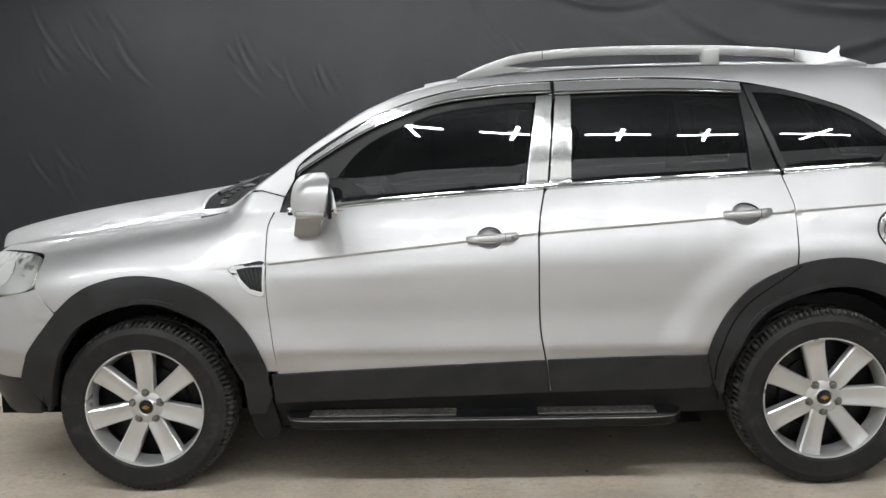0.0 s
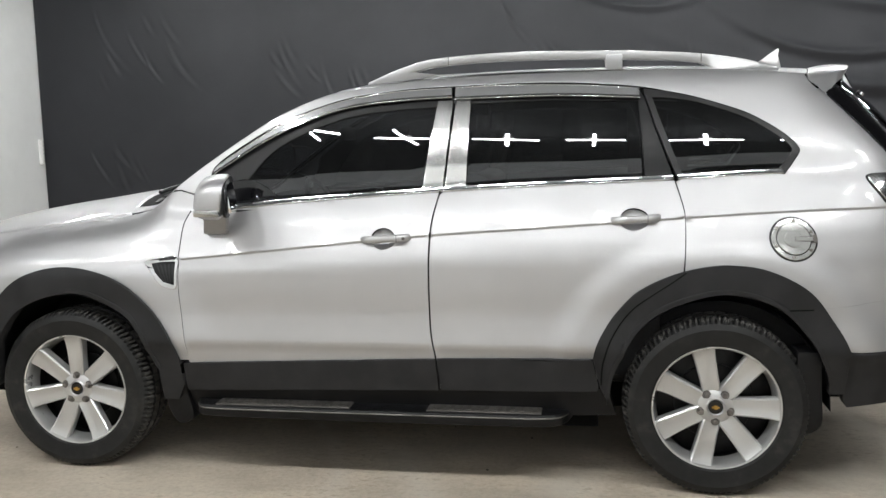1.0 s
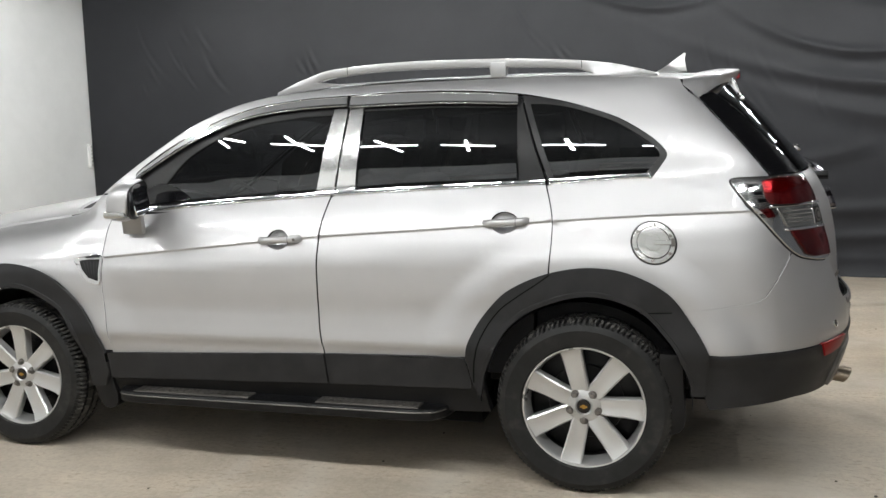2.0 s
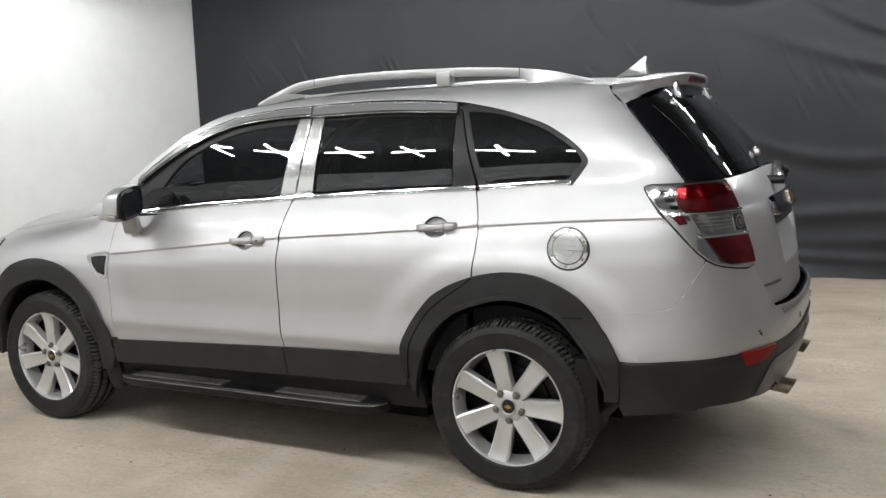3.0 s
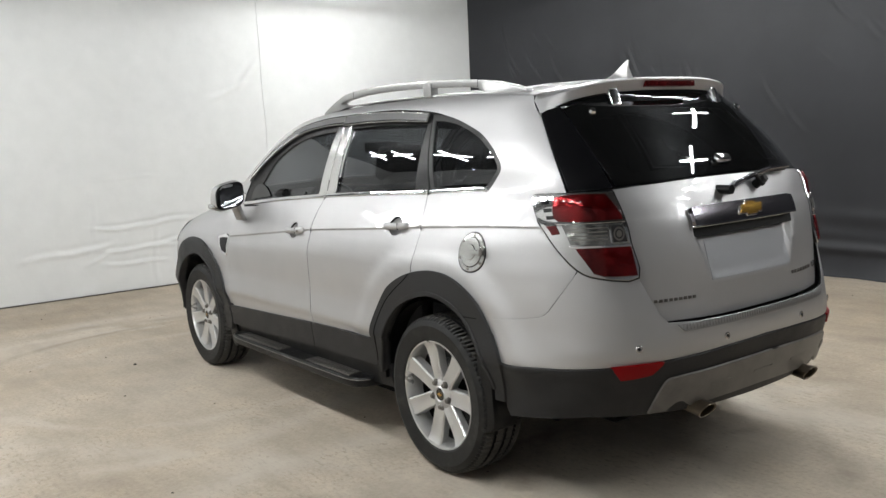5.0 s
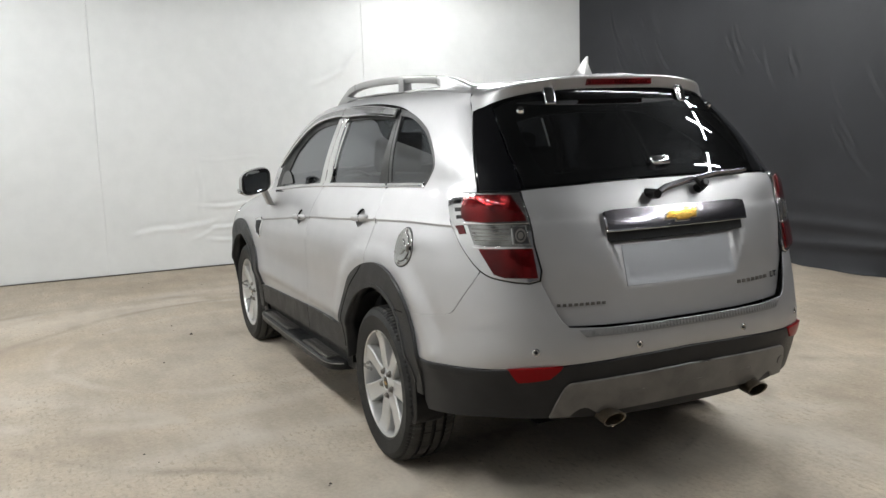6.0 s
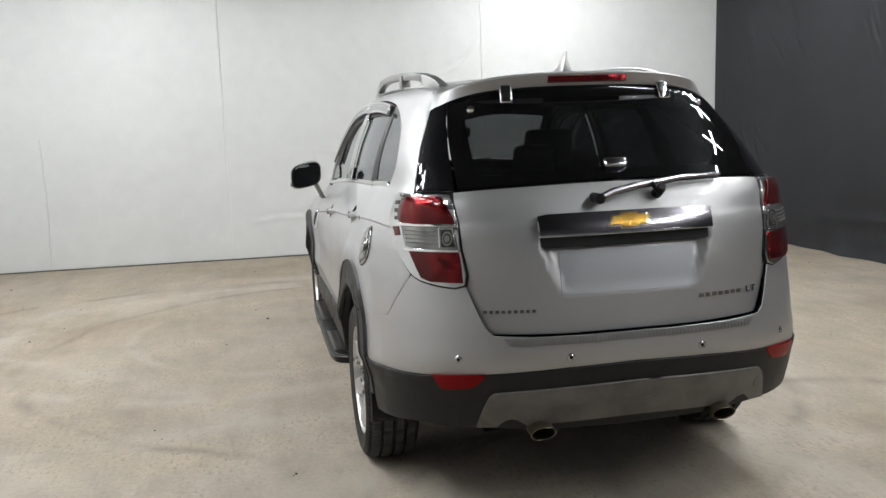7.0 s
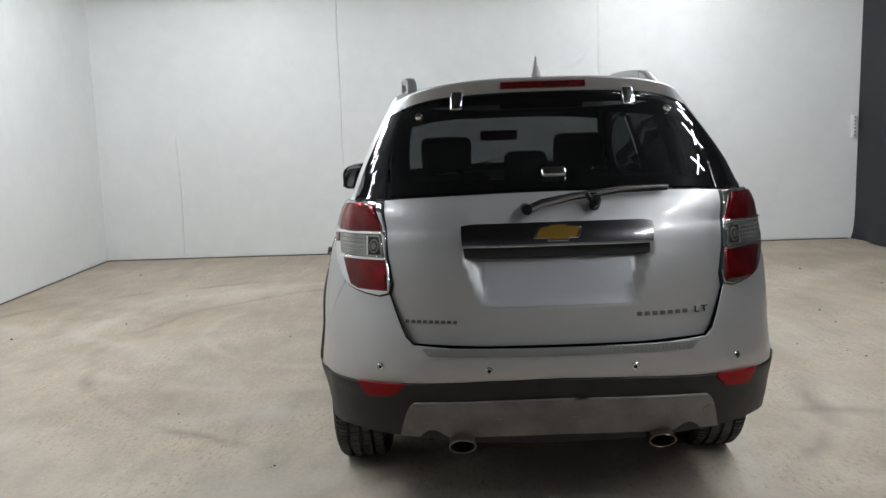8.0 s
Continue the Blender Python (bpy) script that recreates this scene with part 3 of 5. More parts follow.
CREASES = ((.86, 2.07, 1.23, 2.21, .014, .03), (1.2, 2.2, 1.42, 2.43, .014, .03), (-.45, .71, .0, .69, .012, .02), (-.02, .69, .48, .74, .014, .02), (-.45, .47, .27, .45, .012, .02),
           (-.45, .33, .15, .28, .010, .02), (.1, .46, .66, .55, .012, .02), (-1.25, .44, -.78, .46, .010, .03), (-.8, .46, -.45, .53, .012, .03), (-.57, .70, -.57, 1.26, .007, .012),
           (-.57, 1.25, .08, 1.22, .007, .012), (-.58, .72, .05, .70, .008, .014), (-.62, .35, -.42, .47, .010, .02), (.06, .1, .08, .6, .006, .015), (1.9, .4, 2.5, .52, .010, .03), (2.1, .75, 2.9, .70, .010, .03))
SEAMS = ((-1.60, 0, HIGH), (1.47, 0, HIGH), (-3.60, 0, 1.5))
west_wall()
plain_box("wall_south", WALL_X + .002, BACK_X, WALL_Y - .2, WALL_Y, .002, HIGH, WALL, label="white painted panel side wall", category="wall")
plain_box("wall_north", WALL_X + .002, BACK_X, CURTAIN_Y + 1.0, CURTAIN_Y + 1.2, .002, HIGH, WALL, label="plain wall behind the black sheet", category="wall")
# unseen east wall: distance and grey set for the light thrown onto the tailgate
plain_box("wall_east", BACK_X, BACK_X + .2, WALL_Y - .2, CURTAIN_Y + 1.2, .002, HIGH, DARKWALL, label="plain grey end wall, unseen, toned for bounce light", category="wall")
plain_box("ceiling", WALL_X - .2, BACK_X + .2, WALL_Y - .2, CURTAIN_Y + 1.2, HIGH + .002, HIGH + .15, LOUVRE, label="dark sheet ceiling", category="ceiling")


def curtain():
    """The black sheet: mostly slack and plain, with bunches of slanting creases, low swags and a gathered foot."""
    nx, nz = 920, 220
    xs, zs = np.linspace(west(CURTAIN_Y) + .015, BACK_X - .05, nx), np.linspace(0.004, HIGH - .02, nz)
    rng = random.Random(4)
    gx, gz = np.meshgrid(xs, zs)
    d = .030 * np.sin(gx * 1.3 + .5 * np.sin(gz * 1.3)) + .010 * np.sin(gx * 3.1 + 1.1 * gz)
    bunch = ((-2.95, 2.25), (-2.3, 2.35), (-1.0, 2.15), (-.1, 1.95), (1.6, 2.3), (-2.9, 1.25), (.6, 1.3), (2.4, 1.6), (3.6, 1.9))
    for cx, cz in bunch:
        lean = rng.uniform(-66, -52)
        for k in range(rng.randint(4, 7)):
            x0, z0 = cx + rng.gauss(0, .22), cz + rng.gauss(0, .16)
            a = math.radians(lean + rng.uniform(-9, 9))
            length, width, amp = rng.uniform(.08, .22), rng.uniform(.012, .024), rng.uniform(.004, .010)
            u = (gx - x0) * math.cos(a) + (gz - z0) * math.sin(a)
            w = -(gx - x0) * math.sin(a) + (gz - z0) * math.cos(a) - .45 * u ** 2
            taper = np.exp(-(u / length) ** 2)
            d += amp * taper * (np.exp(-(w / width) ** 2) - .7 * np.exp(-((w - 1.8 * width) / (1.3 * width)) ** 2))
    for cx, cz, span, amp, width in ((4.5, 2.10, .9, .045, .05), (4.9, 1.78, 1.5, .06, .07), (5.5, 1.40, 1.5, .05, .09), (4.6, 2.75, 1.0, .030, .05), (5.4, 2.5, 1.6, .04, .07), (.5, 3.0, .8, .022, .03), (1.6, 2.95, .9, .022, .03), (2.6, 2.62, .8, .022, .04), (3.6, 1.1, 1.0, .03, .07)):
        u = (gx - cx) / span
        w = gz - cz - .22 * u ** 2 + .10 * u
        d += .6 * amp * np.exp(-u ** 2 * 1.3) * (np.exp(-(w / width) ** 2) - .6 * np.exp(-((w + 1.8 * width) / (1.4 * width)) ** 2))
    foot = np.exp(-gz / .12)
    d += foot * (.05 + .03 * np.sin(gx * 4.1) + .02 * np.sin(gx * 9.7 + 1))
    for cz, ph, wd in ((.22, 0, .05), (.38, 1.3, .06), (.60, 2.2, .07)):
        d += .028 * np.exp(-((gz - cz - .05 * np.sin(gx * 1.1 + ph)) / wd) ** 2) * (.6 + .4 * np.sin(gx * .9 + 2 * ph)) * ease(-2.5, 1.0, gx)
    base = CURTAIN_Y + .020 * np.clip(gx + 3.7, 0, 9.5) + .005
    v = np.stack([gx, base - d, gz], -1).reshape(-1, 3)
    f = [(j * nx + i, j * nx + i + 1, (j + 1) * nx + i + 1, (j + 1) * nx + i) for j in range(nz - 1) for i in range(nx - 1)]
    ob = mesh_object("backdrop_curtain", v, f, CLOTH)
    return tagged(ob, "creased black fabric sheet hung along the wall", "curtain")


curtain()


def seams():
    """Raised joints of the wall's sheets, and the dark gap at its foot."""
    for y, z0, z1 in SEAMS:
        bm = bmesh.new()
        k = 40
        line = [(y + .014 * noise.noise(Vector((y, z * 1.7, 3))), z) for z in steps(z0 + .01, z1 - .01, k)]
        rows = [[bm.verts.new((west(yy) + .004 + h, yy + o, zz)) for o, h in ((-.006, -.003), (-.002, .0035), (.002, .0035), (.006, -.003))] for yy, zz in line]
        for a, b in zip(rows, rows[1:]):
            for i in range(3):
                bm.faces.new((a[i], a[i + 1], b[i + 1], b[i]))
        tagged(part("wall_seam", bm, WALL, None, "thin raised joint between white wall sheets"), "", "seam", "", "structure")
    strip = box_bm(0, .010, WALL_Y + .01, CURTAIN_Y - .1, .003, .014, .002, 1)
    for v in strip.verts:
        v.co.x += west(v.co.y) + .006
    tagged(part("baseboard_west", strip, STEEL, None, "thin dark joint strip at the foot of the wall"), "", "baseboard", "", "structure")
    tagged(part("baseboard_south", box_bm(west(WALL_Y) + .03, BACK_X - .01, WALL_Y + .002, WALL_Y + .012, .003, .014, .002, 1), STEEL, None, "thin dark joint strip at the foot of the wall"), "", "baseboard", "", "structure")


seams()


def cross_lamp():
    """Two bare tubes crossed on a small base, hung under the ceiling."""
    lamp = part("ceiling_lamp", box_bm(-.045, .045, -.045, .045, .0, .05, .01), WHITE, None)
    tagged(lamp, "crossed pair of lit white tubes under the ceiling", "ceiling lamp", "crossed tube lamps")
    for a in (0, math.pi / 2):
        c, s = math.cos(a), math.sin(a)
        z = -.022
        bm = tube_bm([(-.25 * c, -.25 * s, z), (.25 * c, .25 * s, z)], .015, 10)
        part("lit_tube", bm, TUBE, lamp, "glowing white tube")
    part("hanger", box_bm(-.008, .008, -.008, .008, .05, HIGH - LAMP_Z - .001), STEEL, lamp)
    return lamp


LAMP_Z = 3.16
first = cross_lamp()
spots = [(x, y) for y, x0, x1 in ((-2.80, -2.195, 4.7), (2.2, -2.66, 7.5)) for x in np.arange(x0, x1, .755)]
for k, (x, y) in enumerate(spots):
    turn = pose(float(x), y, LAMP_Z, 0, 0, 8 * math.sin(k * 2.1))
    if k == 0:
        first.matrix_basis = turn
    else:
        copy_thing(first, turn)

wall_clip = part("wall_bracket", box_bm(-3.75, -3.70, 4.432, 4.475, 1.20, 1.47, .006), WHITE, None)
tagged(wall_clip, "small white perforated bracket on the wall", "bracket")
for k in range(6):
    part("slot", box_bm(-3.7002, -3.698, 4.456, 4.470, 1.222 + k * .042, 1.242 + k * .042), STEEL, wall_clip)


def grit():
    """Small dark crumbs of dirt strewn over the floor."""
    rng = random.Random(11)
    bm = bmesh.new()
    for k in range(150):
        x, y = rng.uniform(-3.2, 5.6), rng.uniform(-4.3, 4.2)
        r = rng.uniform(.003, .010) * (1 if k % 5 else 1.5)
        vs = [bm.verts.new((x + r * rng.uniform(.6, 1.2) * math.cos(a), y + r * rng.uniform(.6, 1.2) * math.sin(a), .0012)) for a in steps(0, 5.2, 5)]
        tip = bm.verts.new((x, y, r * rng.uniform(.5, 1.0)))
        for a, b in zip(vs, vs[1:] + vs[:1]):
            bm.faces.new((a, b, tip))
    tagged(part("floor_grit", bm, STONE, None, smooth=False), "scattered dark crumbs of dirt on the floor", "dirt", "", "stuff")


STONE = make_plastic("dark_grit", (.05, .045, .038), .9, 100, .3)
grit()


# ---- the car ----
car = tagged(new("suv"), "silver estate off-roader with black cladding and chrome trim", "car")
FRAME = [(.625, 1.250), (.668, 1.332), (.926, 1.486), (1.184, 1.579), (1.436, 1.613), (1.669, 1.623), (1.936, 1.628), (2.18, 1.621), (2.414, 1.600),
         (2.55, 1.576), (2.652, 1.552), (2.76, 1.515), (2.842, 1.477), (2.918, 1.410), (2.951, 1.343), (2.918, 1.294), (2.870, 1.243)]
ARCH_RO = [(2.237, .543), (2.255, .61), (2.312, .71), (2.391, .80), (2.469, .858), (2.56, .897), (2.665, .913), (2.776, .892), (2.885, .814), (2.951, .687), (2.991, .588)]
ARCH_RI = [(2.300, .388), (2.318, .49), (2.387, .629), (2.483, .743), (2.649, .805), (2.792, .758), (2.876, .641), (2.929, .533), (2.951, .468)]
ARCH_RM = [(2.28, .53), (2.33, .64), (2.40, .74), (2.48, .81), (2.56, .85), (2.66, .862), (2.78, .835), (2.87, .755)]
ARCH_FO = [(-.377, .473), (-.294, .628), (-.162, .813), (-.055, .877), (.076, .895), (.232, .859), (.37, .755), (.475, .617), (.52, .487)]
ARCH_FI = [(-.283, .350), (-.211, .558), (-.112, .719), (.079, .792), (.225, .745), (.337, .64), (.416, .472)]
LAMP = [(3.108, 1.213), (3.120, 1.236), (3.192, 1.240), (3.378, 1.243), (3.402, 1.150), (3.415, 1.054), (3.428, .926), (3.317, .930), (3.254, .963), (3.194, 1.046), (3.138, 1.139)]
GATE = [(3.382, 1.250), (3.408, 1.130), (3.418, 1.054), (3.431, .930), (3.460, .835), (3.482, .778), (3.504, .752), (3.61, .748), (3.9, .746)]


def flip_s(pts):
    return [(7.8 - s, z) for s, z in reversed(pts)]


def edge_s(s):
    return float(z_edge(side(s, 1.0 if s < .34 else 1.6)[0])) - .001


def belt_s(s):
    return float(z_belt(side(s, 1.22)[0]))


def crease_s(s):
    s = np.asarray(s, float)
    return z_crease(side(s, np.full(s.shape, 1.05))[..., 0])


def both_sides(build):
    for mirror in (False, True):
        build(mirror)


def flank(mirror):
    P = lambda name, loop, mat, parent=car, label="", **k: patch(name, [loop], side, mat, parent, label, mirror=mirror, **k)
    # front wing
    arch = [((a[0] + b[0]) / 2, (a[1] + b[1]) / 2) for a, b in zip(curve(ARCH_FO, 4)[6:], curve(ARCH_FI, 5)[5:])]
    wing = [(s, edge_s(s)) for s in steps(.335, -.70, 30)] + curve([(-.75, .948), (-.62, .973), (-.40, .979), (-.327, .953), (-.296, .85)], 4)
    wing += curve([(-.215, .755), (-.115, .835), (0, .858), (.08, .862), (.22, .83), (.35, .73), (.45, .60), (.49, .50)], 4)
    wing += curve([(.555, .50), (.548, .575), (.526, .773), (.521, .99), (.525, 1.075), (.545, 1.125)], 4) + [(.567, 1.117), (.588, 1.184), (.493, 1.211), (.452, 1.206), (.40, 1.168)]
    w = P("front_wing", wing, PAINT, step=.03, rows=crease_s)
    P("wing_vent", curve([(.375, .918), (.45, .935), (.518, .940), (.518, .87), (.515, .806), (.45, .822), (.41, .872)], 3, True), CHROME, w, "chrome-framed wing vent", lift=.007, depth=.01, step=.02)
    P("vent_mesh", [(.405, .912), (.513, .928), (.511, .820), (.462, .836), (.425, .874)], BLACK, w, lift=.010, depth=.004, step=.02)
    for i in range(5):
        P("mesh_bar", [(.428 + .018 * i, .908), (.433 + .018 * i, .908), (.470 + .0095 * i, .836), (.465 + .0095 * i, .836)], CLAD, w, lift=.012, depth=.003, gap=0, step=.03)
    # doors
    door = curve([(.552, .497), (.548, .575), (.526, .773), (.523, .99), (.527, 1.075), (.55, 1.128)], 5) + [(s, belt_s(s)) for s in steps(.62, 1.625, 24)]
    door += curve([(1.622, 1.180), (1.598, 1.056), (1.592, .874), (1.594, .661), (1.613, .53), (1.626, .40)], 5) + [(.575, .37)]
    cup_f = [(1.405 + .052 * math.cos(t), 1.012 + .044 * math.sin(t)) for t in steps(0, 2 * math.pi, 28)[:-1]]
    fd = patch("front_door", [door, cup_f], side, PAINT, car, "front door with chrome pillar trim", rows=crease_s, mirror=mirror)
    door = curve([(1.63, .40), (1.617, .53), (1.598, .661), (1.596, .874), (1.602, 1.056), (1.626, 1.180)], 5) + [(s, belt_s(s)) for s in steps(1.64, 2.525, 22)]
    door += curve([(2.527, 1.223), (2.548, 1.111), (2.547, 1.004), (2.535, .87), (2.52, .835)], 5) + ARCH_RM[2::-1] + [(2.245, .42)]
    cup_r = [(2.392 + .052 * math.cos(t), 1.082 + .044 * math.sin(t)) for t in steps(0, 2 * math.pi, 28)[:-1]]
    rd = patch("rear_door", [door, cup_r], side, PAINT, car, rows=crease_s, mirror=mirror)
    # body side: pillars, roof edge, rear quarter
    out = [(s, edge_s(s)) for s in steps(.46, 3.150, 70)] + [(3.165, 1.575), (3.180, 1.543), (3.236, 1.247)] + LAMP[2:0:-1] + LAMP[0:1] + LAMP[:-4:-1] + [(3.248, .95)]
    out += curve([(3.246, .943), (3.172, .83), (3.148, .798), (3.111, .780), (2.98, .757), (2.875, .745)], 4) + ARCH_RM[:3:-1] + [(2.540, .87)]
    out += curve([(2.5485, 1.0), (2.5495, 1.111), (2.530, 1.222)], 4) + [(s, belt_s(s)) for s in steps(2.55, 2.85, 8)] + curve(FRAME[::-1], 5) + [(.590, 1.188), (.495, 1.214)]
    bs = P("body_side", out, PAINT, label="roof pillar and rear quarter panel", rows=crease_s, step=.028, gap=.0012)
    for line, par in ((curve([(.575, .38), (.548, .575), (.526, .773), (.523, .99), (.527, 1.075), (.55, 1.12)], 5), fd), (curve([(1.63, .40), (1.617, .53), (1.598, .661), (1.596, .874), (1.602, 1.056), (1.626, 1.178)], 5), fd),
                      (curve([(2.52, .84), (2.545, .90), (2.55, 1.004), (2.55, 1.111), (2.53, 1.22)], 5), rd), (curve([(2.88, .75), (2.98, .755), (3.111, .778), (3.15, .796), (3.175, .829), (3.249, .945)], 5), bs)):
        P("door_seal", [(a - .014, b) for a, b in line] + [(a + .014, b + (.012 if par is bs else 0)) for a, b in reversed(line)], BLACK, par, lift=-.013, depth=0, gap=0)
    # black surrounds, panes, chrome
    ring = curve(FRAME[:9], 5)
    P("front_window", curve([(.71, 1.150), (.775, 1.262), (.93, 1.418), (1.19, 1.523), (1.45, 1.557), (1.60, 1.565)], 5) + [(1.551, 1.20)], PANE, fd, "dark tinted window", lift=-.010, depth=.004)
    P("window_frame", curve([(.572, 1.122), (.596, 1.19), (.632, 1.252), (.672, 1.328), (.926, 1.481), (1.184, 1.574), (1.436, 1.608), (1.660, 1.619)], 5) + [(1.664, 1.53), (1.60, 1.537)]
      + curve([(1.45, 1.532), (1.19, 1.496), (.93, 1.388), (.795, 1.250), (.71, 1.142)], 5), BLACK, fd, lift=-.004, depth=.02)
    P("rear_window", [(1.745, 1.556), (2.08, 1.565), (2.422, 1.548), (2.428, 1.238), (1.733, 1.21)], PANE, rd, "dark tinted window", lift=-.010, depth=.004)
    P("window_frame", [(1.672, 1.62)] + curve([(1.936, 1.624), (2.18, 1.617), (2.414, 1.596)], 4) + [(2.445, 1.56), (2.527, 1.236), (2.434, 1.234), (2.418, 1.54), (2.08, 1.555), (1.672, 1.547)], BLACK, rd, lift=-.004, depth=.02)
    q = [(2.44, 1.592)] + curve(FRAME[9:], 5) + [(2.535, 1.236)]
    qi = curve([(2.475, 1.556), (2.55, 1.552), (2.652, 1.533), (2.76, 1.495), (2.832, 1.458), (2.900, 1.396), (2.928, 1.341), (2.892, 1.296), (2.856, 1.262)], 4) + [(2.552, 1.255)]
    patch("quarter_surround", [q, qi], side, SEAL, bs, lift=-.003, depth=.02, mirror=mirror)
    patch("pillar_lining", [[(2.42, 1.20), (2.42, 1.598), (3.13, 1.575), (3.22, 1.22)], inset(q, -.004)], side, SEATCLOTH, bs, lift=-.035, depth=0, mirror=mirror)
    patch("quarter_window", [qi], bowed(2.72, 1.40, .23, 1.0, .0015), PANE, bs, "dark tinted quarter window", lift=-.008, depth=.004, gap=-.004, mirror=mirror)
    P("pillar_trim", [(1.606, 1.560), (1.672, 1.562), (1.640, 1.196), (1.551, 1.193)], BRUSHED, fd, "polished chrome pillar trim", lift=.006, depth=.008)
    P("pillar_trim", [(1.682, 1.562), (1.746, 1.565), (1.734, 1.202), (1.645, 1.197)], BRUSHED, rd, "polished chrome pillar trim", lift=.006, depth=.008)
    for a, b, par in ((.60, 1.622, fd), (1.634, 2.522, rd), (2.54, 2.868, bs)):
        P("belt_strip", [(s, belt_s(s) + .001) for s in steps(a, b, 20)] + [(s, belt_s(s) + .016) for s in steps(b, a, 20)], CHROME, par, "thin chrome strip", lift=.007, depth=.012, gap=0, step=.02)
    P("mirror_sail", curve([(.665, 1.158), (.70, 1.228), (.77, 1.256), (.84, 1.243), (.90, 1.210), (.935, 1.181)], 4), GLOSS, fd, "black mirror sail", lift=-.002, depth=.008)
    # rain visors with a bright lower edge
    lower, upper = curve([(.645, 1.262), (.69, 1.300), (.93, 1.437), (1.191, 1.529), (1.447, 1.560), (1.666, 1.567)], 6), curve([(1.664, 1.609), (1.44, 1.601), (1.186, 1.566), (.928, 1.473), (.69, 1.330), (.645, 1.290)], 6)
    v = P("rain_visor", lower + upper, VISOR, fd, "smoked rain visor with bright edge", lift=.017, depth=.012)
    P("visor_edge", [(a, b + .008) for a, b in lower] + [(a, b) for a, b in lower[::-1]], CHROME, fd, lift=.019, depth=.003, gap=0, step=.02)
    P("visor_top", upper[:30] + [(a, b - .005) for a, b in upper[:30][::-1]], CHROME, fd, lift=.019, depth=.003, gap=0, step=.02)
    lower, upper = curve([(1.678, 1.560), (2.08, 1.562), (2.424, 1.545)], 8), curve([(2.424, 1.586), (2.20, 1.604), (1.936, 1.613), (1.678, 1.610)], 6)
    P("rain_visor", lower + upper, VISOR, rd, "smoked rain visor with bright edge", lift=.017, depth=.012)
    P("visor_edge", [(a, b + .008) for a, b in lower] + [(a, b) for a, b in lower[::-1]], CHROME, rd, lift=.019, depth=.003, gap=0, step=.02)
    P("visor_top", upper + [(a, b - .005) for a, b in upper[::-1]], CHROME, rd, lift=.019, depth=.003, gap=0, step=.02)
    # cladding
    fo, fi = curve(ARCH_FO, 6), curve(ARCH_FI, 6)
    P("arch_cladding", fo + [(.53, .40), (.50, .33), (.43, .33)] + fi[::-1], CLAD, car, "dark grey plastic wheel arch cladding", lift=.016, depth=.05, step=.025)
    ro, ri = curve(ARCH_RO, 6), curve(ARCH_RI, 6)
    P("arch_cladding", ro + [(3.0, .42), (2.955, .42)] + ri[::-1] + [(2.288, .388), (2.264, .43)], CLAD, car, "dark grey plastic wheel arch cladding", lift=.016, depth=.05, step=.025)
    for lip_line, cx in ((fi, 0.0), (ri, 2.707)):
        out_line = [(p + (p - cx) * .035, z + (z - .36) * .035) for p, z in lip_line]
        P("cladding_lip", out_line + lip_line[::-1], CLAD, car, lift=.022, depth=.02, gap=0, step=.02)
    P("door_cladding", [(.530, .492), (1.615, .532), (1.628, .40), (.540, .372)], CLAD, fd, "dark grey plastic sill cladding", lift=.014, depth=.03)
    P("door_cladding", [(1.620, .533), (2.238, .546), (2.262, .43), (2.255, .41), (1.633, .40)], CLAD, rd, "dark grey plastic sill cladding", lift=.014, depth=.03)
    P("sill", [(.50, .385), (2.30, .415), (2.33, .30), (.50, .25)], BLACK, car, lift=-.02, depth=.05)
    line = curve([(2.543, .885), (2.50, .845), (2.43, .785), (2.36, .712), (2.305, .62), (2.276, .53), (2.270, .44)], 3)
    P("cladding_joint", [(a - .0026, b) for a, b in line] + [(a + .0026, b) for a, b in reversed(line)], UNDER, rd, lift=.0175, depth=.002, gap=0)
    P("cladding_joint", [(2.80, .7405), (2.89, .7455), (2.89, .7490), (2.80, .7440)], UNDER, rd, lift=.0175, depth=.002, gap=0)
    # tail lamp
    lamp = P("tail_lamp", curve(LAMP[3:], 3) + curve([LAMP[-1], LAMP[0], LAMP[1], LAMP[2], LAMP[3]], 4), TRIM, car, "red and clear tail lamp in chrome surround", lift=.010, depth=.03, step=.02)
    L = lambda name, loop, mat, label, surf: patch(name, [loop], surf, mat, lamp, label, lift=.016, depth=.012, step=.012, mirror=mirror)
    L("red_lens", curve([(3.196, 1.222), (3.25, 1.231), (3.352, 1.230)], 3) + curve([(3.370, 1.20), (3.396, 1.141), (3.34, 1.134), (3.210, 1.136), (3.190, 1.18)], 3), RED, "red upper lens", bowed(3.29, 1.182, .12, .075, .009))
    P("clear_lens", [(3.214, 1.127), (3.394, 1.129), (3.410, 1.050), (3.30, 1.048), (3.240, 1.054)], CLEAR, lamp, "clear middle lens", lift=.018, depth=.010, step=.015)
    L("red_lens", [(3.252, 1.041), (3.411, 1.042), (3.425, .934), (3.330, .936), (3.300, .948)], RED, "red lower lens", bowed(3.34, .99, .12, .085, .008))
    for i in range(3):
        P("slot", [(3.148 + .010 * i, 1.212 - .027 * i), (3.180 + .006 * i, 1.214 - .027 * i), (3.180 + .006 * i, 1.202 - .027 * i), (3.151 + .010 * i, 1.199 - .027 * i)], GLOSS, lamp, lift=.0125, depth=.003, gap=0)
    P("marker_lens", [(3.168, 1.122), (3.199, 1.124), (3.210, 1.094), (3.186, 1.090)], RED, lamp, lift=.0125, depth=.003, gap=0)
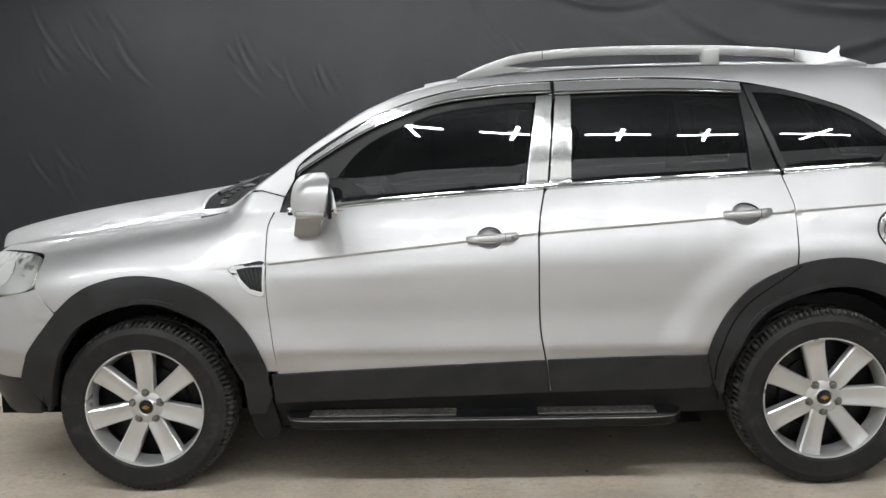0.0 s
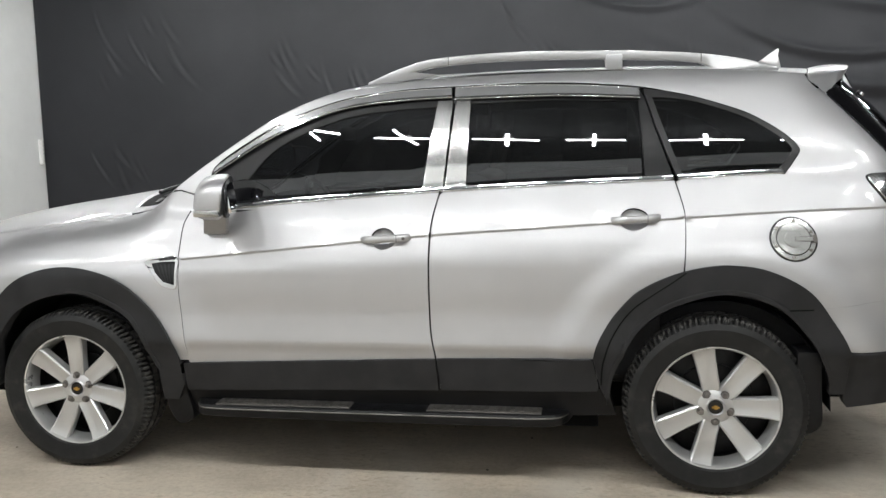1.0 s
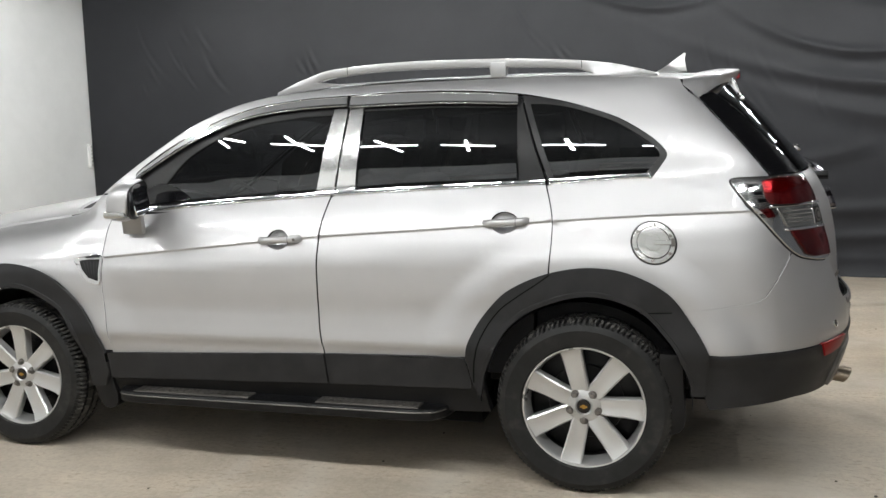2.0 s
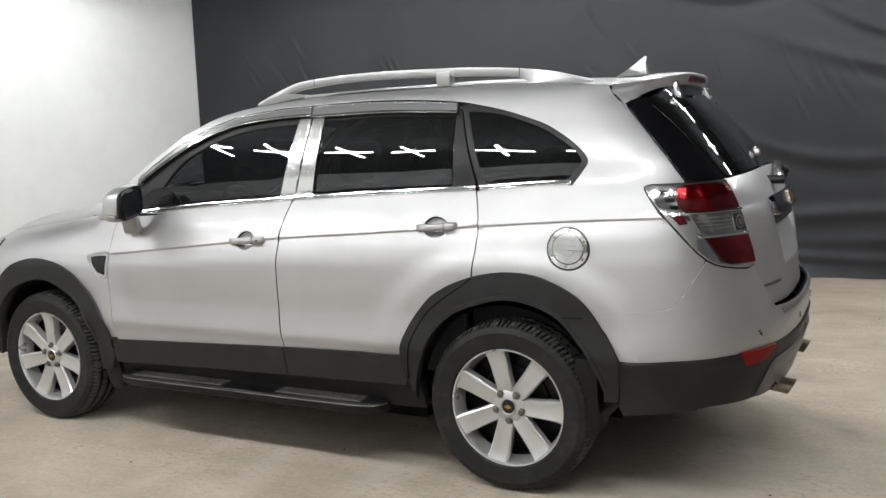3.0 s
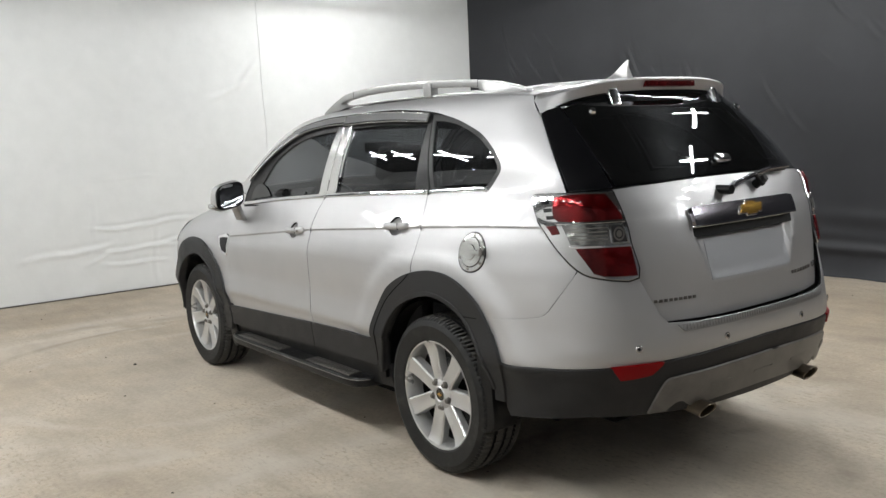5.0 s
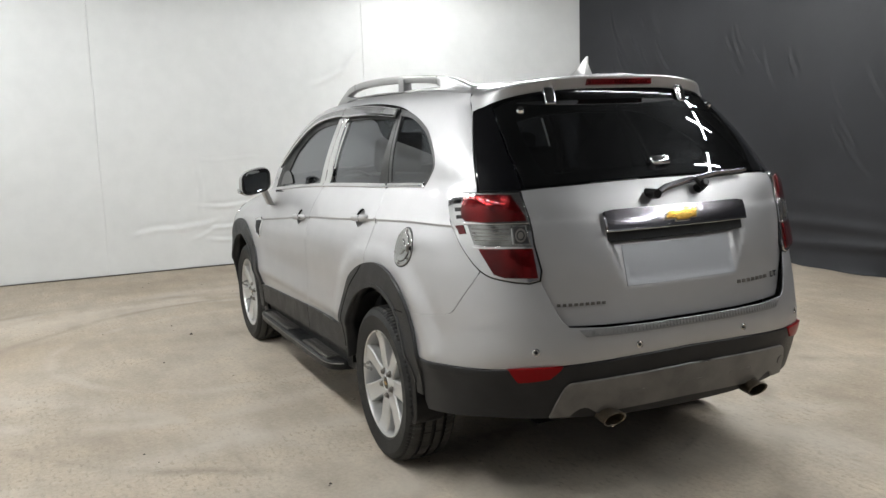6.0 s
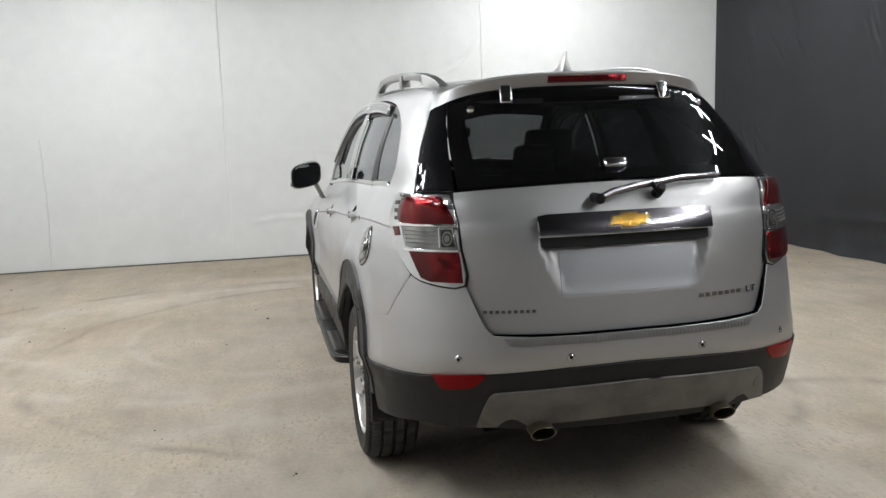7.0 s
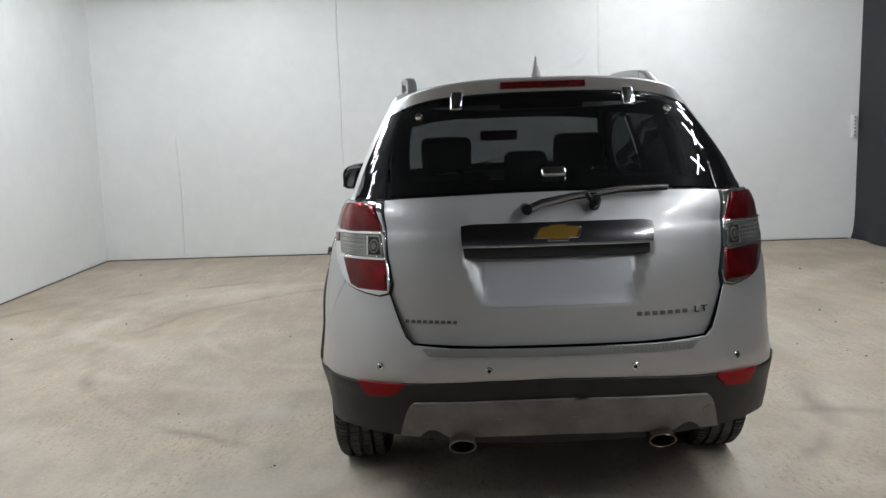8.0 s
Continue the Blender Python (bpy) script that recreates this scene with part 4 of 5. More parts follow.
    for i in range(4):
        P("lens_rib", [(3.232 + .004 * i, 1.112 - .013 * i), (3.345, 1.113 - .013 * i), (3.345, 1.1105 - .013 * i), (3.232 + .004 * i, 1.1095 - .013 * i)], SKID, lamp, lift=.0195, depth=.002, gap=0)
    P("lamp_seal", inset(curve(LAMP[3:], 3) + curve([LAMP[-1], LAMP[0], LAMP[1], LAMP[2], LAMP[3]], 4), -.003), BLACK, lamp, lift=.0025, depth=.02, step=.02, gap=0)
    P("lens_divider", [(3.350, 1.122), (3.353, 1.122), (3.358, 1.058), (3.355, 1.058)], CHROME, lamp, lift=.020, depth=.003, gap=0)
    P("bulb_box", [(3.354, 1.121), (3.392, 1.122), (3.405, 1.058), (3.359, 1.057)], CLAD, lamp, "dark bulb housing", lift=.0192, depth=.003, step=.015)
    for r, high, m in ((1.0, .0206, STEEL), (.72, .0214, CLAD), (.5, .022, STEEL)):
        P("bulb_ring", [(3.378 + .0155 * r * math.cos(t), 1.089 + .024 * r * math.sin(t)) for t in steps(0, 2 * math.pi, 18)[:-1]], m, lamp, lift=high, depth=.002, gap=0, step=.01)
    P("bar", [(3.200, 1.133), (3.398, 1.136), (3.399, 1.130), (3.203, 1.127)], CHROME, lamp, lift=.021, depth=.012, gap=0)
    P("bar", [(3.236, 1.049), (3.411, 1.049), (3.412, 1.043), (3.242, 1.042)], CHROME, lamp, lift=.021, depth=.012, gap=0)
    # dark glass behind the rear quarter
    P("pillar_glass", [(3.242, 1.249), (3.386, 1.254)] + [(3.370, 1.32), (3.328, 1.44), (3.276, 1.575), (3.183, 1.558)], GLOSS, car, "black gloss pillar glass", lift=.001, depth=.004, gap=.0015)
    # head lamp
    hl = P("head_lamp", curve([(-.327, .949), (-.40, .973), (-.62, .968), (-.75, .940), (-.79, .88), (-.70, .822), (-.465, .812), (-.33, .838), (-.30, .88)], 4, True), HEAD, car, "clear head lamp", lift=.006, depth=.02)
    for cs, cz, cr in ((-.47, .895, .046), (-.62, .900, .036)):
        P("lamp_bowl", [(cs + cr * math.cos(t), cz + cr * math.sin(t)) for t in steps(0, 2 * math.pi, 24)[:-1]], BRUSHED, hl, lift=.0075, depth=.002, gap=0, step=.015)
    # fuel cap
    a = [(2.853 + .064 * math.cos(t), 1.005 + .077 * math.sin(t)) for t in steps(0, 2 * math.pi, 40)[:-1]]
    if not mirror:
        cap = P("fuel_cap", a, CAPMETAL, bs, "round brushed metal fuel cap with bolts", lift=.006, depth=.008, step=.02)
        ring = [(2.853 + .046 * math.cos(t), 1.005 + .056 * math.sin(t)) for t in steps(0, 2 * math.pi, 36)[:-1]]
        P("cap_shadow", [(2.853 + (p - 2.853) * 1.05, 1.005 + (q - 1.005) * 1.05) for p, q in a], BLACK, cap, lift=.0015, depth=.003, gap=0, step=.02)
        P("cap_groove", [(2.853 + (p - 2.853) * 1.06, 1.005 + (q - 1.005) * 1.06) for p, q in ring], BLACK, cap, lift=.0075, depth=.003, gap=0, step=.02)
        P("cap_disc", ring, CAPMETAL, cap, lift=.011, depth=.005, gap=0, step=.02)
        boss = [(2.851 + .026 * math.cos(t), 1.005 + .033 * math.sin(t)) for t in steps(0, 2 * math.pi, 24)[:-1]]
        P("cap_boss", boss, CAPMETAL, cap, lift=.015, depth=.006, step=.02)
        P("cap_lever", [(2.853, 1.014), (2.912, 1.016), (2.912, .996), (2.853, .996)], CAPMETAL, cap, lift=.021, depth=.007, step=.02)
        P("lever_grip", [(2.902, 1.022), (2.917, 1.022), (2.917, .990), (2.902, .990)], STEEL, cap, lift=.023, depth=.009, step=.02)
        for t in steps(.4, .4 + 2 * math.pi, 6)[:-1]:
            b = [(2.853 + .055 * math.cos(t) + .0042 * math.cos(u), 1.005 + .0665 * math.sin(t) + .0048 * math.sin(u)) for u in steps(0, 2 * math.pi, 8)[:-1]]
            P("bolt", b, STEEL, cap, lift=.009, depth=.004, gap=0)
    # handles
    for s0, s1, z, par in ((1.312, 1.520, 1.012, fd), (2.302, 2.497, 1.082, rd)):
        m = 1.405 if par is fd else 2.392
        bm = bmesh.new()
        rings = []
        for r, deep in ((1.03, .002), (.98, .006), (.90, .017), (.7, .027), (.4, .033), (0.08, .035)):
            p = side(np.array([m + .052 * r * math.cos(t) for t in steps(0, 2 * math.pi, 28)[:-1]]), np.array([z + .044 * r * math.sin(t) for t in steps(0, 2 * math.pi, 28)[:-1]]))
            p[:, 1] = (p[:, 1] + deep) * (-1 if mirror else 1)
            rings.append([bm.verts.new(q) for q in p])
        for a, b in zip(rings, rings[1:]):
            for i in range(28):
                bm.faces.new((a[i], a[(i + 1) % 28], b[(i + 1) % 28], b[i]))
        bm.faces.new(rings[-1])
        part("handle_cup", bm, PAINT, par)
        k = 1 if mirror else -1
        y0 = float(-side(m, z + .03)[1])
        bm = bmesh.new()
        rings = []
        for u in steps(0, 1, 16):
            x = s0 + (s1 - s0) * u
            end = min(u, 1 - u) * 16
            h = .0145 * (1 if end > 1 else .55 + .45 * end) * (1.08 if u > .70 else 1)
            out = .010 + .026 * min(1, end / 3) ** .6
            zz = z - .004 + .010 * u
            rings.append([bm.verts.new((x, k * (y0 + dy), zz + dz)) for dy, dz in ((out - .016, -h), (out - .004, -h), (out + .001, -h * .6), (out + .003, 0), (out + .001, h * .6), (out - .004, h), (out - .016, h))])
        for a, b in zip(rings, rings[1:]):
            for i in range(7):
                bm.faces.new((a[i], a[(i + 1) % 7], b[(i + 1) % 7], b[i]))
        bm.faces.new(rings[0]), bm.faces.new(rings[-1][::-1])
        hd = part("door_handle", bm, PAINT, par, "silver pull handle", angle=1.0)
        xj = s0 + (s1 - s0) * .74
        part("handle_joint", box_bm(xj - .0008, xj + .0008, min(k * (y0 + .02), k * (y0 + .0392)), max(k * (y0 + .02), k * (y0 + .0392)), z - .012, z + .018), BLACK, hd, smooth=False)
        if par is fd:
            bm = lathe_bm([(0, -.0015), (.0055, -.0015), (.0065, 0), (.0065, .004)], 14)
            bm.transform(Matrix.Translation((s1 - .026, k * (y0 + .0392), z + .0035)) @ Matrix.Rotation(0 if k < 0 else math.pi, 4, "Z"))
            part("key_hole", bm, STEEL, hd)


both_sides(flank)

# hood, scuttle, windscreen, roof
wide = lambda q0, q1, w=1.0, n=14: [(q, -w) for q in steps(q0, q1, n)] + [(q1, t) for t in steps(-w, w, 16)[1:]] + [(q, w) for q in steps(q1, q0, n)[1:]] + [(q0, t) for t in steps(w, -w, 16)[1:-1]]
patch("hood", [wide(-.84, .215, .985)], top, PAINT, car, gap=0, step=.05, depth=.03)
patch("scuttle", [wide(.218, .455, .90, 4)], top, SEATCLOTH, car, "black plastic scuttle", gap=0, step=.04, lift=-.012)
for w0, w1, q1 in ((-.62, -.05, .43), (-.02, .55, .43)):
    line = [tuple(top(q, w) + np.array((0, 0, .010 + .012 * math.sin(math.pi * t)))) for t, q, w in [(t, .27 + (q1 - .27) * t, w0 + (w1 - w0) * t) for t in steps(0, 1, 8)]]
    part("front_wiper", tube_bm(line, [.011, .010, .009, .009, .008, .008, .007, .006, .005], 6), BLACK, car, "black windscreen wiper")
for k in range(9):
    w0 = -.80 + .18 * k
    patch("scuttle_slot", [[(.29, w0), (.29, w0 + .12), (.31, w0 + .12), (.31, w0)]], top, BLACK, car, gap=0, step=.05, lift=-.006, depth=.006)
patch("windscreen", [wide(.46, 1.15, .93)], top, SCREEN, car, "windscreen", gap=0, step=.05, depth=.005, lift=-.003)
for sgn in (-1, 1):
    patch("screen_pillar", [[(q, sgn * .995) for q in steps(.219, 1.16, 30)] + [(q, sgn * (.935 - .033 * max(0, .46 - q) / .24)) for q in steps(1.16, .219, 30)]], top, PAINT, car, gap=0, step=.03)
Q0 = float(side(3.150, 1.60)[0])
patch("roof", [wide(1.155, Q0, .998, 40)], top, PAINT, car, gap=0, step=.05, depth=.02)


def spoiler():
    """The roof's end: runs out from the roof to a lip over the rear window, then down to the glass."""
    ws = np.sin(np.linspace(-np.pi / 2, np.pi / 2, 81))
    a = top(np.full(81, Q0 + .004), ws)
    s = 3.9 + np.sign(ws) * np.abs(ws) ** .9 * .742
    zr = 1.681 - .077 * np.abs(ws) ** 2.6
    b = side(s, zr)
    zg = 1.628 - .085 * np.abs(ws) ** 3.8
    reach = .030 * (1 - np.abs(ws) ** 5)
    b[:, 0] += reach
    c = side(3.9 + np.sign(ws) * np.abs(ws) ** .9 * .719, zg)
    rows = []
    for t in np.linspace(0, 1, 9):
        p = a * (1 - t) + b * t
        p[:, 2] += .010 * np.sin(np.pi * t) * (1 - np.abs(ws) ** 4)
        rows.append(p)
    lip = b + (c - b) * .12
    lip[:, 0] += .006 * (1 - np.abs(ws) ** 30)
    rows += [lip, b + (c - b) * .45 + np.array((.004, 0, 0)), c, c - np.array((.05, 0, 0))]
    v = np.concatenate(rows)
    f = [(j * 81 + i, j * 81 + i + 1, (j + 1) * 81 + i + 1, (j + 1) * 81 + i) for j in range(len(rows) - 1) for i in range(80)]
    bm = bmesh.new()
    vs = [bm.verts.new(p) for p in v]
    for q in f:
        bm.faces.new([vs[i] for i in q])
    sp = part("roof_spoiler", bm, PAINT, car, angle=.5)
    mid = side(np.linspace(3.715, 4.085, 13), np.full(13, 1.656))
    bm = bmesh.new()
    rings = []
    for p in mid:
        rings.append([bm.verts.new((p[0] + dx, p[1], p[2] + dz)) for dx, dz in ((.012, -.016), (.027, -.013), (.026, .010), (.010, .013))])
    for r0, r1 in zip(rings, rings[1:]):
        for i in range(4):
            bm.faces.new((r0[i], r0[(i + 1) % 4], r1[(i + 1) % 4], r1[i]))
    bm.faces.new(rings[0]), bm.faces.new(rings[-1][::-1])
    strip = part("brake_light", bm, BRAKE, sp, "dark red high brake light strip")
    for k in range(1, 12, 1):
        p = mid[k]
        part("light_cell", box_bm(p[0] + .0255, p[0] + .028, p[1] - .009, p[1] + .009, p[2] - .008, p[2] + .005, .002, 1), RED, strip)


spoiler()

# tailgate
gate_loop = GATE[:-1] + [(s, .745) for s in steps(3.7, 4.1, 4)] + flip_s(GATE[:-1]) + [(s, 1.252 + .016 * (1 - ((s - 3.9) / .517) ** 2)) for s in steps(4.35, 3.45, 12)]
tg = patch("tailgate", [gate_loop], recessed, PAINT, car, "tailgate with blank plate recess", step=.016, gap=.001)
patch("number_plate", [[(3.698, 1.030), (3.698, .880), (4.102, .880), (4.102, 1.030)]], recessed, PLATE, tg, "blank pale number plate", lift=.003, depth=.003, gap=0)
bar = patch("tailgate_bar", [[(3.632, 1.153)] + [(s, 1.158) for s in steps(3.66, 4.14, 8)] + [(4.168, 1.153), (4.163, 1.092), (3.637, 1.092)]], gate, DARKCHROME, tg, "dark chrome handle bar with gold emblem", lift=.022, depth=.03, gap=0)
patch("bar_lip", [[(3.637, 1.091), (4.163, 1.091), (4.162, 1.086), (3.638, 1.086)]], gate, CHROME, tg, lift=.022, depth=.03, gap=0)
patch("bar_underside", [[(3.638, 1.085), (4.162, 1.085), (4.156, 1.052), (3.644, 1.052)]], gate, LOUVRE, tg, "dark recess under the handle bar", lift=-.004, depth=.02, gap=0)
cx, cz = 3.9, 1.126
bow = [(-.062, -.022), (-.024, -.022), (-.022, -.034), (.030, -.034), (.032, -.022), (.056, -.022), (.062, .020), (.026, .020), (.022, .032), (-.026, .032), (-.028, .020), (-.054, .020)]
patch("emblem", [[(cx + a * 1.03 + b * .12, cz + b * .76) for a, b in bow]], side, CHROME, bar, "gold emblem in chrome rim", lift=.027, depth=.006, gap=0, step=.02)
patch("emblem_face", [[(cx + a * .92 + b * .12, cz + b * .60) for a, b in bow]], side, GOLD, bar, "gold emblem face", lift=.031, depth=.005, gap=0, step=.02)
for s in (3.70, 3.80, 4.00):
    patch("bolt", [[(s + .006 * math.cos(t), 1.074 + .006 * math.sin(t)) for t in steps(0, 6.283, 8)[:-1]]], recessed, STEEL, tg, lift=.003, depth=.004, gap=0)


def lettering(text, s0, s1, z, height):
    """Chrome letters on the tailgate, set along its curve."""
    cu = bpy.data.curves.new("lettering", "FONT")
    cu.body, cu.size, cu.extrude, cu.space_character = text, 1.0, .04, 1.15
    tmp = bpy.data.objects.new("tmp", cu)
    scene.collection.objects.link(tmp)
    me = bpy.data.meshes.new_from_object(tmp.evaluated_get(bpy.context.evaluated_depsgraph_get()))
    bpy.data.objects.remove(tmp)
    co = np.array([tuple(v.co) for v in me.vertices])
    lo, hi = co.min(0), co.max(0)
    u = (co - lo) / (hi - lo)
    s, zz = s0 + u[:, 0] * (s1 - s0), z + u[:, 1] * height
    p = gate(s, zz)
    p[:, 0] += .001 + u[:, 2] * .006
    for v, q in zip(me.vertices, p):
        v.co = q
    me.materials.clear()
    me.materials.append(TRIM)
    ob = new("lettering", me)
    ob.parent = tg
    return tagged(ob, "raised chrome lettering")


lettering("LT", 4.272, 4.312, .832, .022)
for k in range(9):   # maker's name: plain bars in place of letters
    a = 3.483 + k * .0167
    patch("name_bar", [[(a, .825), (a + .0085, .825), (a + .0085, .834), (a, .834)]], gate, STEEL, tg, lift=.005, depth=.005, gap=0)
for k in range(7):   # model name: plain bars
    a = 4.108 + k * .0215
    patch("name_bar", [[(a, .834), (a + .0115, .834), (a + .0115, .846), (a, .846)]], gate, STEEL, tg, lift=.005, depth=.005, gap=0)

# rear window in one pane, with knobs, hinges and wiper
low = [(s, 1.256 + .016 * (1 - ((s - 3.9) / .52) ** 2)) for s in steps(3.394, 4.406, 16)]
high = [(s, 1.632 - .074 * abs((s - 3.9) / .63) ** 3.6) for s in steps(4.516, 3.284, 20)]
rw = patch("rear_window", [low + [(4.425, 1.32), (4.470, 1.44)] + high + [(3.330, 1.44), (3.375, 1.32)]], bowed(3.9, 1.44, 3.0, .19, .007), REARPANE, tg, "dark tinted rear window", lift=.002, depth=0)
patch("window_border", [low + [(4.425, 1.32), (4.470, 1.44)] + high + [(3.330, 1.44), (3.375, 1.32)],
                        [(s, 1.30 + .014 * (1 - ((s - 3.9) / .5) ** 2)) for s in steps(3.47, 4.33, 12)] + [(4.36, 1.35), (4.40, 1.45)] + [(s, 1.552 - .06 * abs((s - 3.9) / .6) ** 2.4) for s in steps(4.42, 3.38, 14)] + [(3.40, 1.45), (3.44, 1.35)]],
      bowed(3.9, 1.44, 3.0, .19, .007), GLOSS, rw, "black printed border", lift=-.004, depth=.002)


def on_rear(name, s, z, bm, mat, parent, label="", lift=.0, turn=0):
    """Sets a small mesh, whose own x points out, on the back of the car."""
    p = Vector(side(s, z))
    n = Vector(np.cross(side(s + .002, z) - side(s - .002, z), side(s, z + .002) - side(s, z - .002))).normalized()
    if n.x < 0:
        n = -n
    up = Vector((0, 0, 1))
    yv = up.cross(n).normalized()
    m = Matrix((n, yv, n.cross(yv))).transposed().to_4x4()
    bm.transform(Matrix.Translation(p + n * lift) @ m @ Matrix.Rotation(turn, 4, "X"))
    return part(name, bm, mat, parent, label)


for s in (3.535, 4.265):
    on_rear("glass_hinge", s, 1.600, box_bm(-.005, .024, -.025, .025, -.045, .036, .009, 3), CHROME, tg, "chrome glass hinge cover")
for s in (3.40, 4.40):
    on_rear("glass_knob", s, 1.540, lathe_bm([(0, .022), (.012, .020), (.016, .010), (.012, -.004)], 16, "x"), CHROME, tg, "small chrome knob")
on_rear("glass_latch", 3.905, 1.318, box_bm(-.005, .035, -.045, .045, -.018, .022, .012, 3), CHROME, tg, "chrome latch cover")
wb = on_rear("wiper_boss", 4.015, 1.216, lathe_bm([(0, .06), (.014, .058), (.018, .045), (.020, .0)], 16, "x"), BLACK, tg, "rear wiper")
arm = [Vector(side(s, z)) + Vector((.045, 0, .002)) for s, z in ((3.815, 1.212), (3.86, 1.232), (3.95, 1.252), (4.10, 1.272), (4.245, 1.275))]
part("wiper_arm", tube_bm(arm, [.013, .014, .011, .008, .005], 8), DARKCHROME, wb, "dark chrome wiper arm")
part("wiper_blade", tube_bm([p - Vector((.018, 0, .012)) for p in arm], .007, 6), BLACK, wb)
part("wiper_pivot", tube_bm([arm[0] + Vector((-.06, 0, 0)), arm[0] + Vector((.012, 0, 0))], .019, 10), BLACK, wb)
part("wiper_link", tube_bm([Vector(side(4.015, 1.216)) + Vector((.04, 0, 0)), arm[2] + Vector((0, .05, .006))], .010, 8), BLACK, wb)

# rear bumper
LOWLINE = [(2.985, .588), (3.018, .585), (3.211, .595), (3.353, .604), (3.476, .614), (3.7, .630), (3.9, .636)]
half = curve([(2.90, .7485), (2.98, .7555), (3.111, .7785), (3.149, .7965), (3.1735, .829), (3.2475, .943)], 4) + [(3.256, .957), (3.285, .941), (3.318, .9275), (3.428, .923)] + GATE[4:7] + [(3.61, .744), (3.8, .742)]
loop = half + flip_s(half) + [(7.8 - s, z) for s, z in LOWLINE[:-1]] + LOWLINE[::-1][0:1] + LOWLINE[:-1][::-1] + [(2.95, .69)]
rb = patch("rear_bumper", [loop], side, PAINT, car, "silver rear bumper over dark valance", step=.03, gap=.001)
up = [(s, z - .002) for s, z in LOWLINE]
bot = [(3.0, .40), (3.018, .365), (3.15, .385), (3.271, .402), (3.47, .40), (3.7, .385), (3.9, .38)]
patch("valance", [up + flip_s(up[:-1]) + [(7.8 - s, z) for s, z in bot[:-1]] + bot[::-1]], side, CLAD, rb, "dark grey plastic lower bumper", lift=.008, depth=.06, step=.03)
sk = [(3.446, .408), (3.475, .50), (3.496, .540), (3.53, .550), (3.7, .560), (3.9, .565)]
skb = [(3.508, .411), (3.521, .428), (3.535, .440), (3.548, .444), (3.561, .440), (3.575, .428), (3.59, .414), (3.7, .420), (3.9, .424)]
skl = curve(sk, 3) + flip_s(curve(sk, 3)[:-1]) + [(7.8 - s, z) for s, z in skb[:-1]] + skb[::-1]
skid = patch("skid_plate", [skl], side, SKID, rb, "worn grey skid plate", lift=.020, depth=.03, step=.03)
for s in (3.70, 3.90, 4.10):
    patch("skid_rib", [[(s - .045, .495), (s + .045, .497), (s + .045, .488), (s - .045, .486)]], side, SKID, skid, lift=.0225, depth=.006, gap=0)
tow = [(4.305 + .017 * math.cos(t), .487 + .019 * math.sin(t)) for t in steps(0, 2 * math.pi, 20)[:-1]]
patch("tow_cover", [tow], side, SKID, skid, "round tow eye cover", lift=.0235, depth=.005, gap=0, step=.015)
for sgn in (0, 1):
    f = (lambda p: p) if not sgn else flip_s
    patch("reflector", [f(curve([(3.336, .603), (3.344, .606), (3.468, .613), (3.478, .610), (3.474, .600), (3.452, .575), (3.442, .569), (3.369, .556), (3.360, .558), (3.355, .566)], 2, True))], side, REFLECT, rb, "red bumper reflector", lift=.014, depth=.012, gap=0, step=.02)
lip = [(s, .742) for s in steps(3.53, 4.27, 16)] + [(s, .716) for s in steps(4.25, 3.55, 16)]
lp = patch("bumper_tread", [lip], side, RAIL, rb, "finely ribbed grey loading lip", lift=.006, depth=.004, gap=0, step=.02)
for s in steps(3.55, 4.25, 60):
    patch("rib", [[(s - .0032, .738), (s + .0032, .738), (s + .0032, .721), (s - .0032, .721)]], side, RAIL, lp, lift=.0085, depth=.003, gap=0)
for y in (-.634, -.2515, .2515, .634):
    ss = np.linspace(3.2, 3.9, 701)
    k = int(np.argmin(np.abs(side(ss, np.full(701, .668))[:, 1] + abs(y))))
    s = ss[k] if y < 0 else 7.8 - ss[k]
    sn = on_rear("parking_sensor", s, .668, lathe_bm([(.013, -.002), (.014, .003), (.011, .005), (.0105, .003), (0, .003)], 18, "x"), BRUSHED, rb, "round parking sensor", lift=.001)
    on_rear("sensor_eye", s, .668, lathe_bm([(.0075, .0), (.0065, .0055), (0, .006)], 12, "x"), BLACK, sn)
for y in (-.352, .352):
    prof = [(.032, -.30), (.040, -.09), (.044, .0), (.045, .003), (.043, .005), (.040, .002), (.037, -.06), (.030, -.20), (0, -.20)]
    bm = lathe_bm(prof, 24, "x")
    for v in bm.verts:
        v.co.x += .32 * v.co.z if v.co.x > -.08 else 0
        v.co.y *= .98
        v.co.z *= .66
    bm.transform(Matrix.Translation((3.730, y, .391)) @ Matrix.Rotation(radians(7), 4, "Y") @ Matrix.Diagonal((1, 1.10, 1.10, 1)))
    part("exhaust_tip", bm, EXHAUST, rb, "oval heat-stained steel exhaust tip")

# front bumper, grille
FB = [(-.292, .850), (-.32, .840), (-.465, .806), (-.70, .815), (-.79, .875), (-1.19, .86)]
patch("front_bumper", [FB + [(-1.19, .47), (-.523, .466), (-.385, .473), (-.30, .60), (-.212, .750)]], side, PAINT, car, both=True, step=.04)
patch("front_valance", [[(-.377, .470), (-.523, .463), (-1.19, .467), (-1.19, .32), (-.5, .30), (-.34, .325), (-.32, .38)]], side, CLAD, car, "dark grey plastic lower bumper", lift=.008, depth=.05, both=True, step=.04)
patch("grille", [[(-.80, .88), (-.76, .94), (-1.19, .925), (-1.19, .865)]], side, BLACK, car, both=True, step=.04)


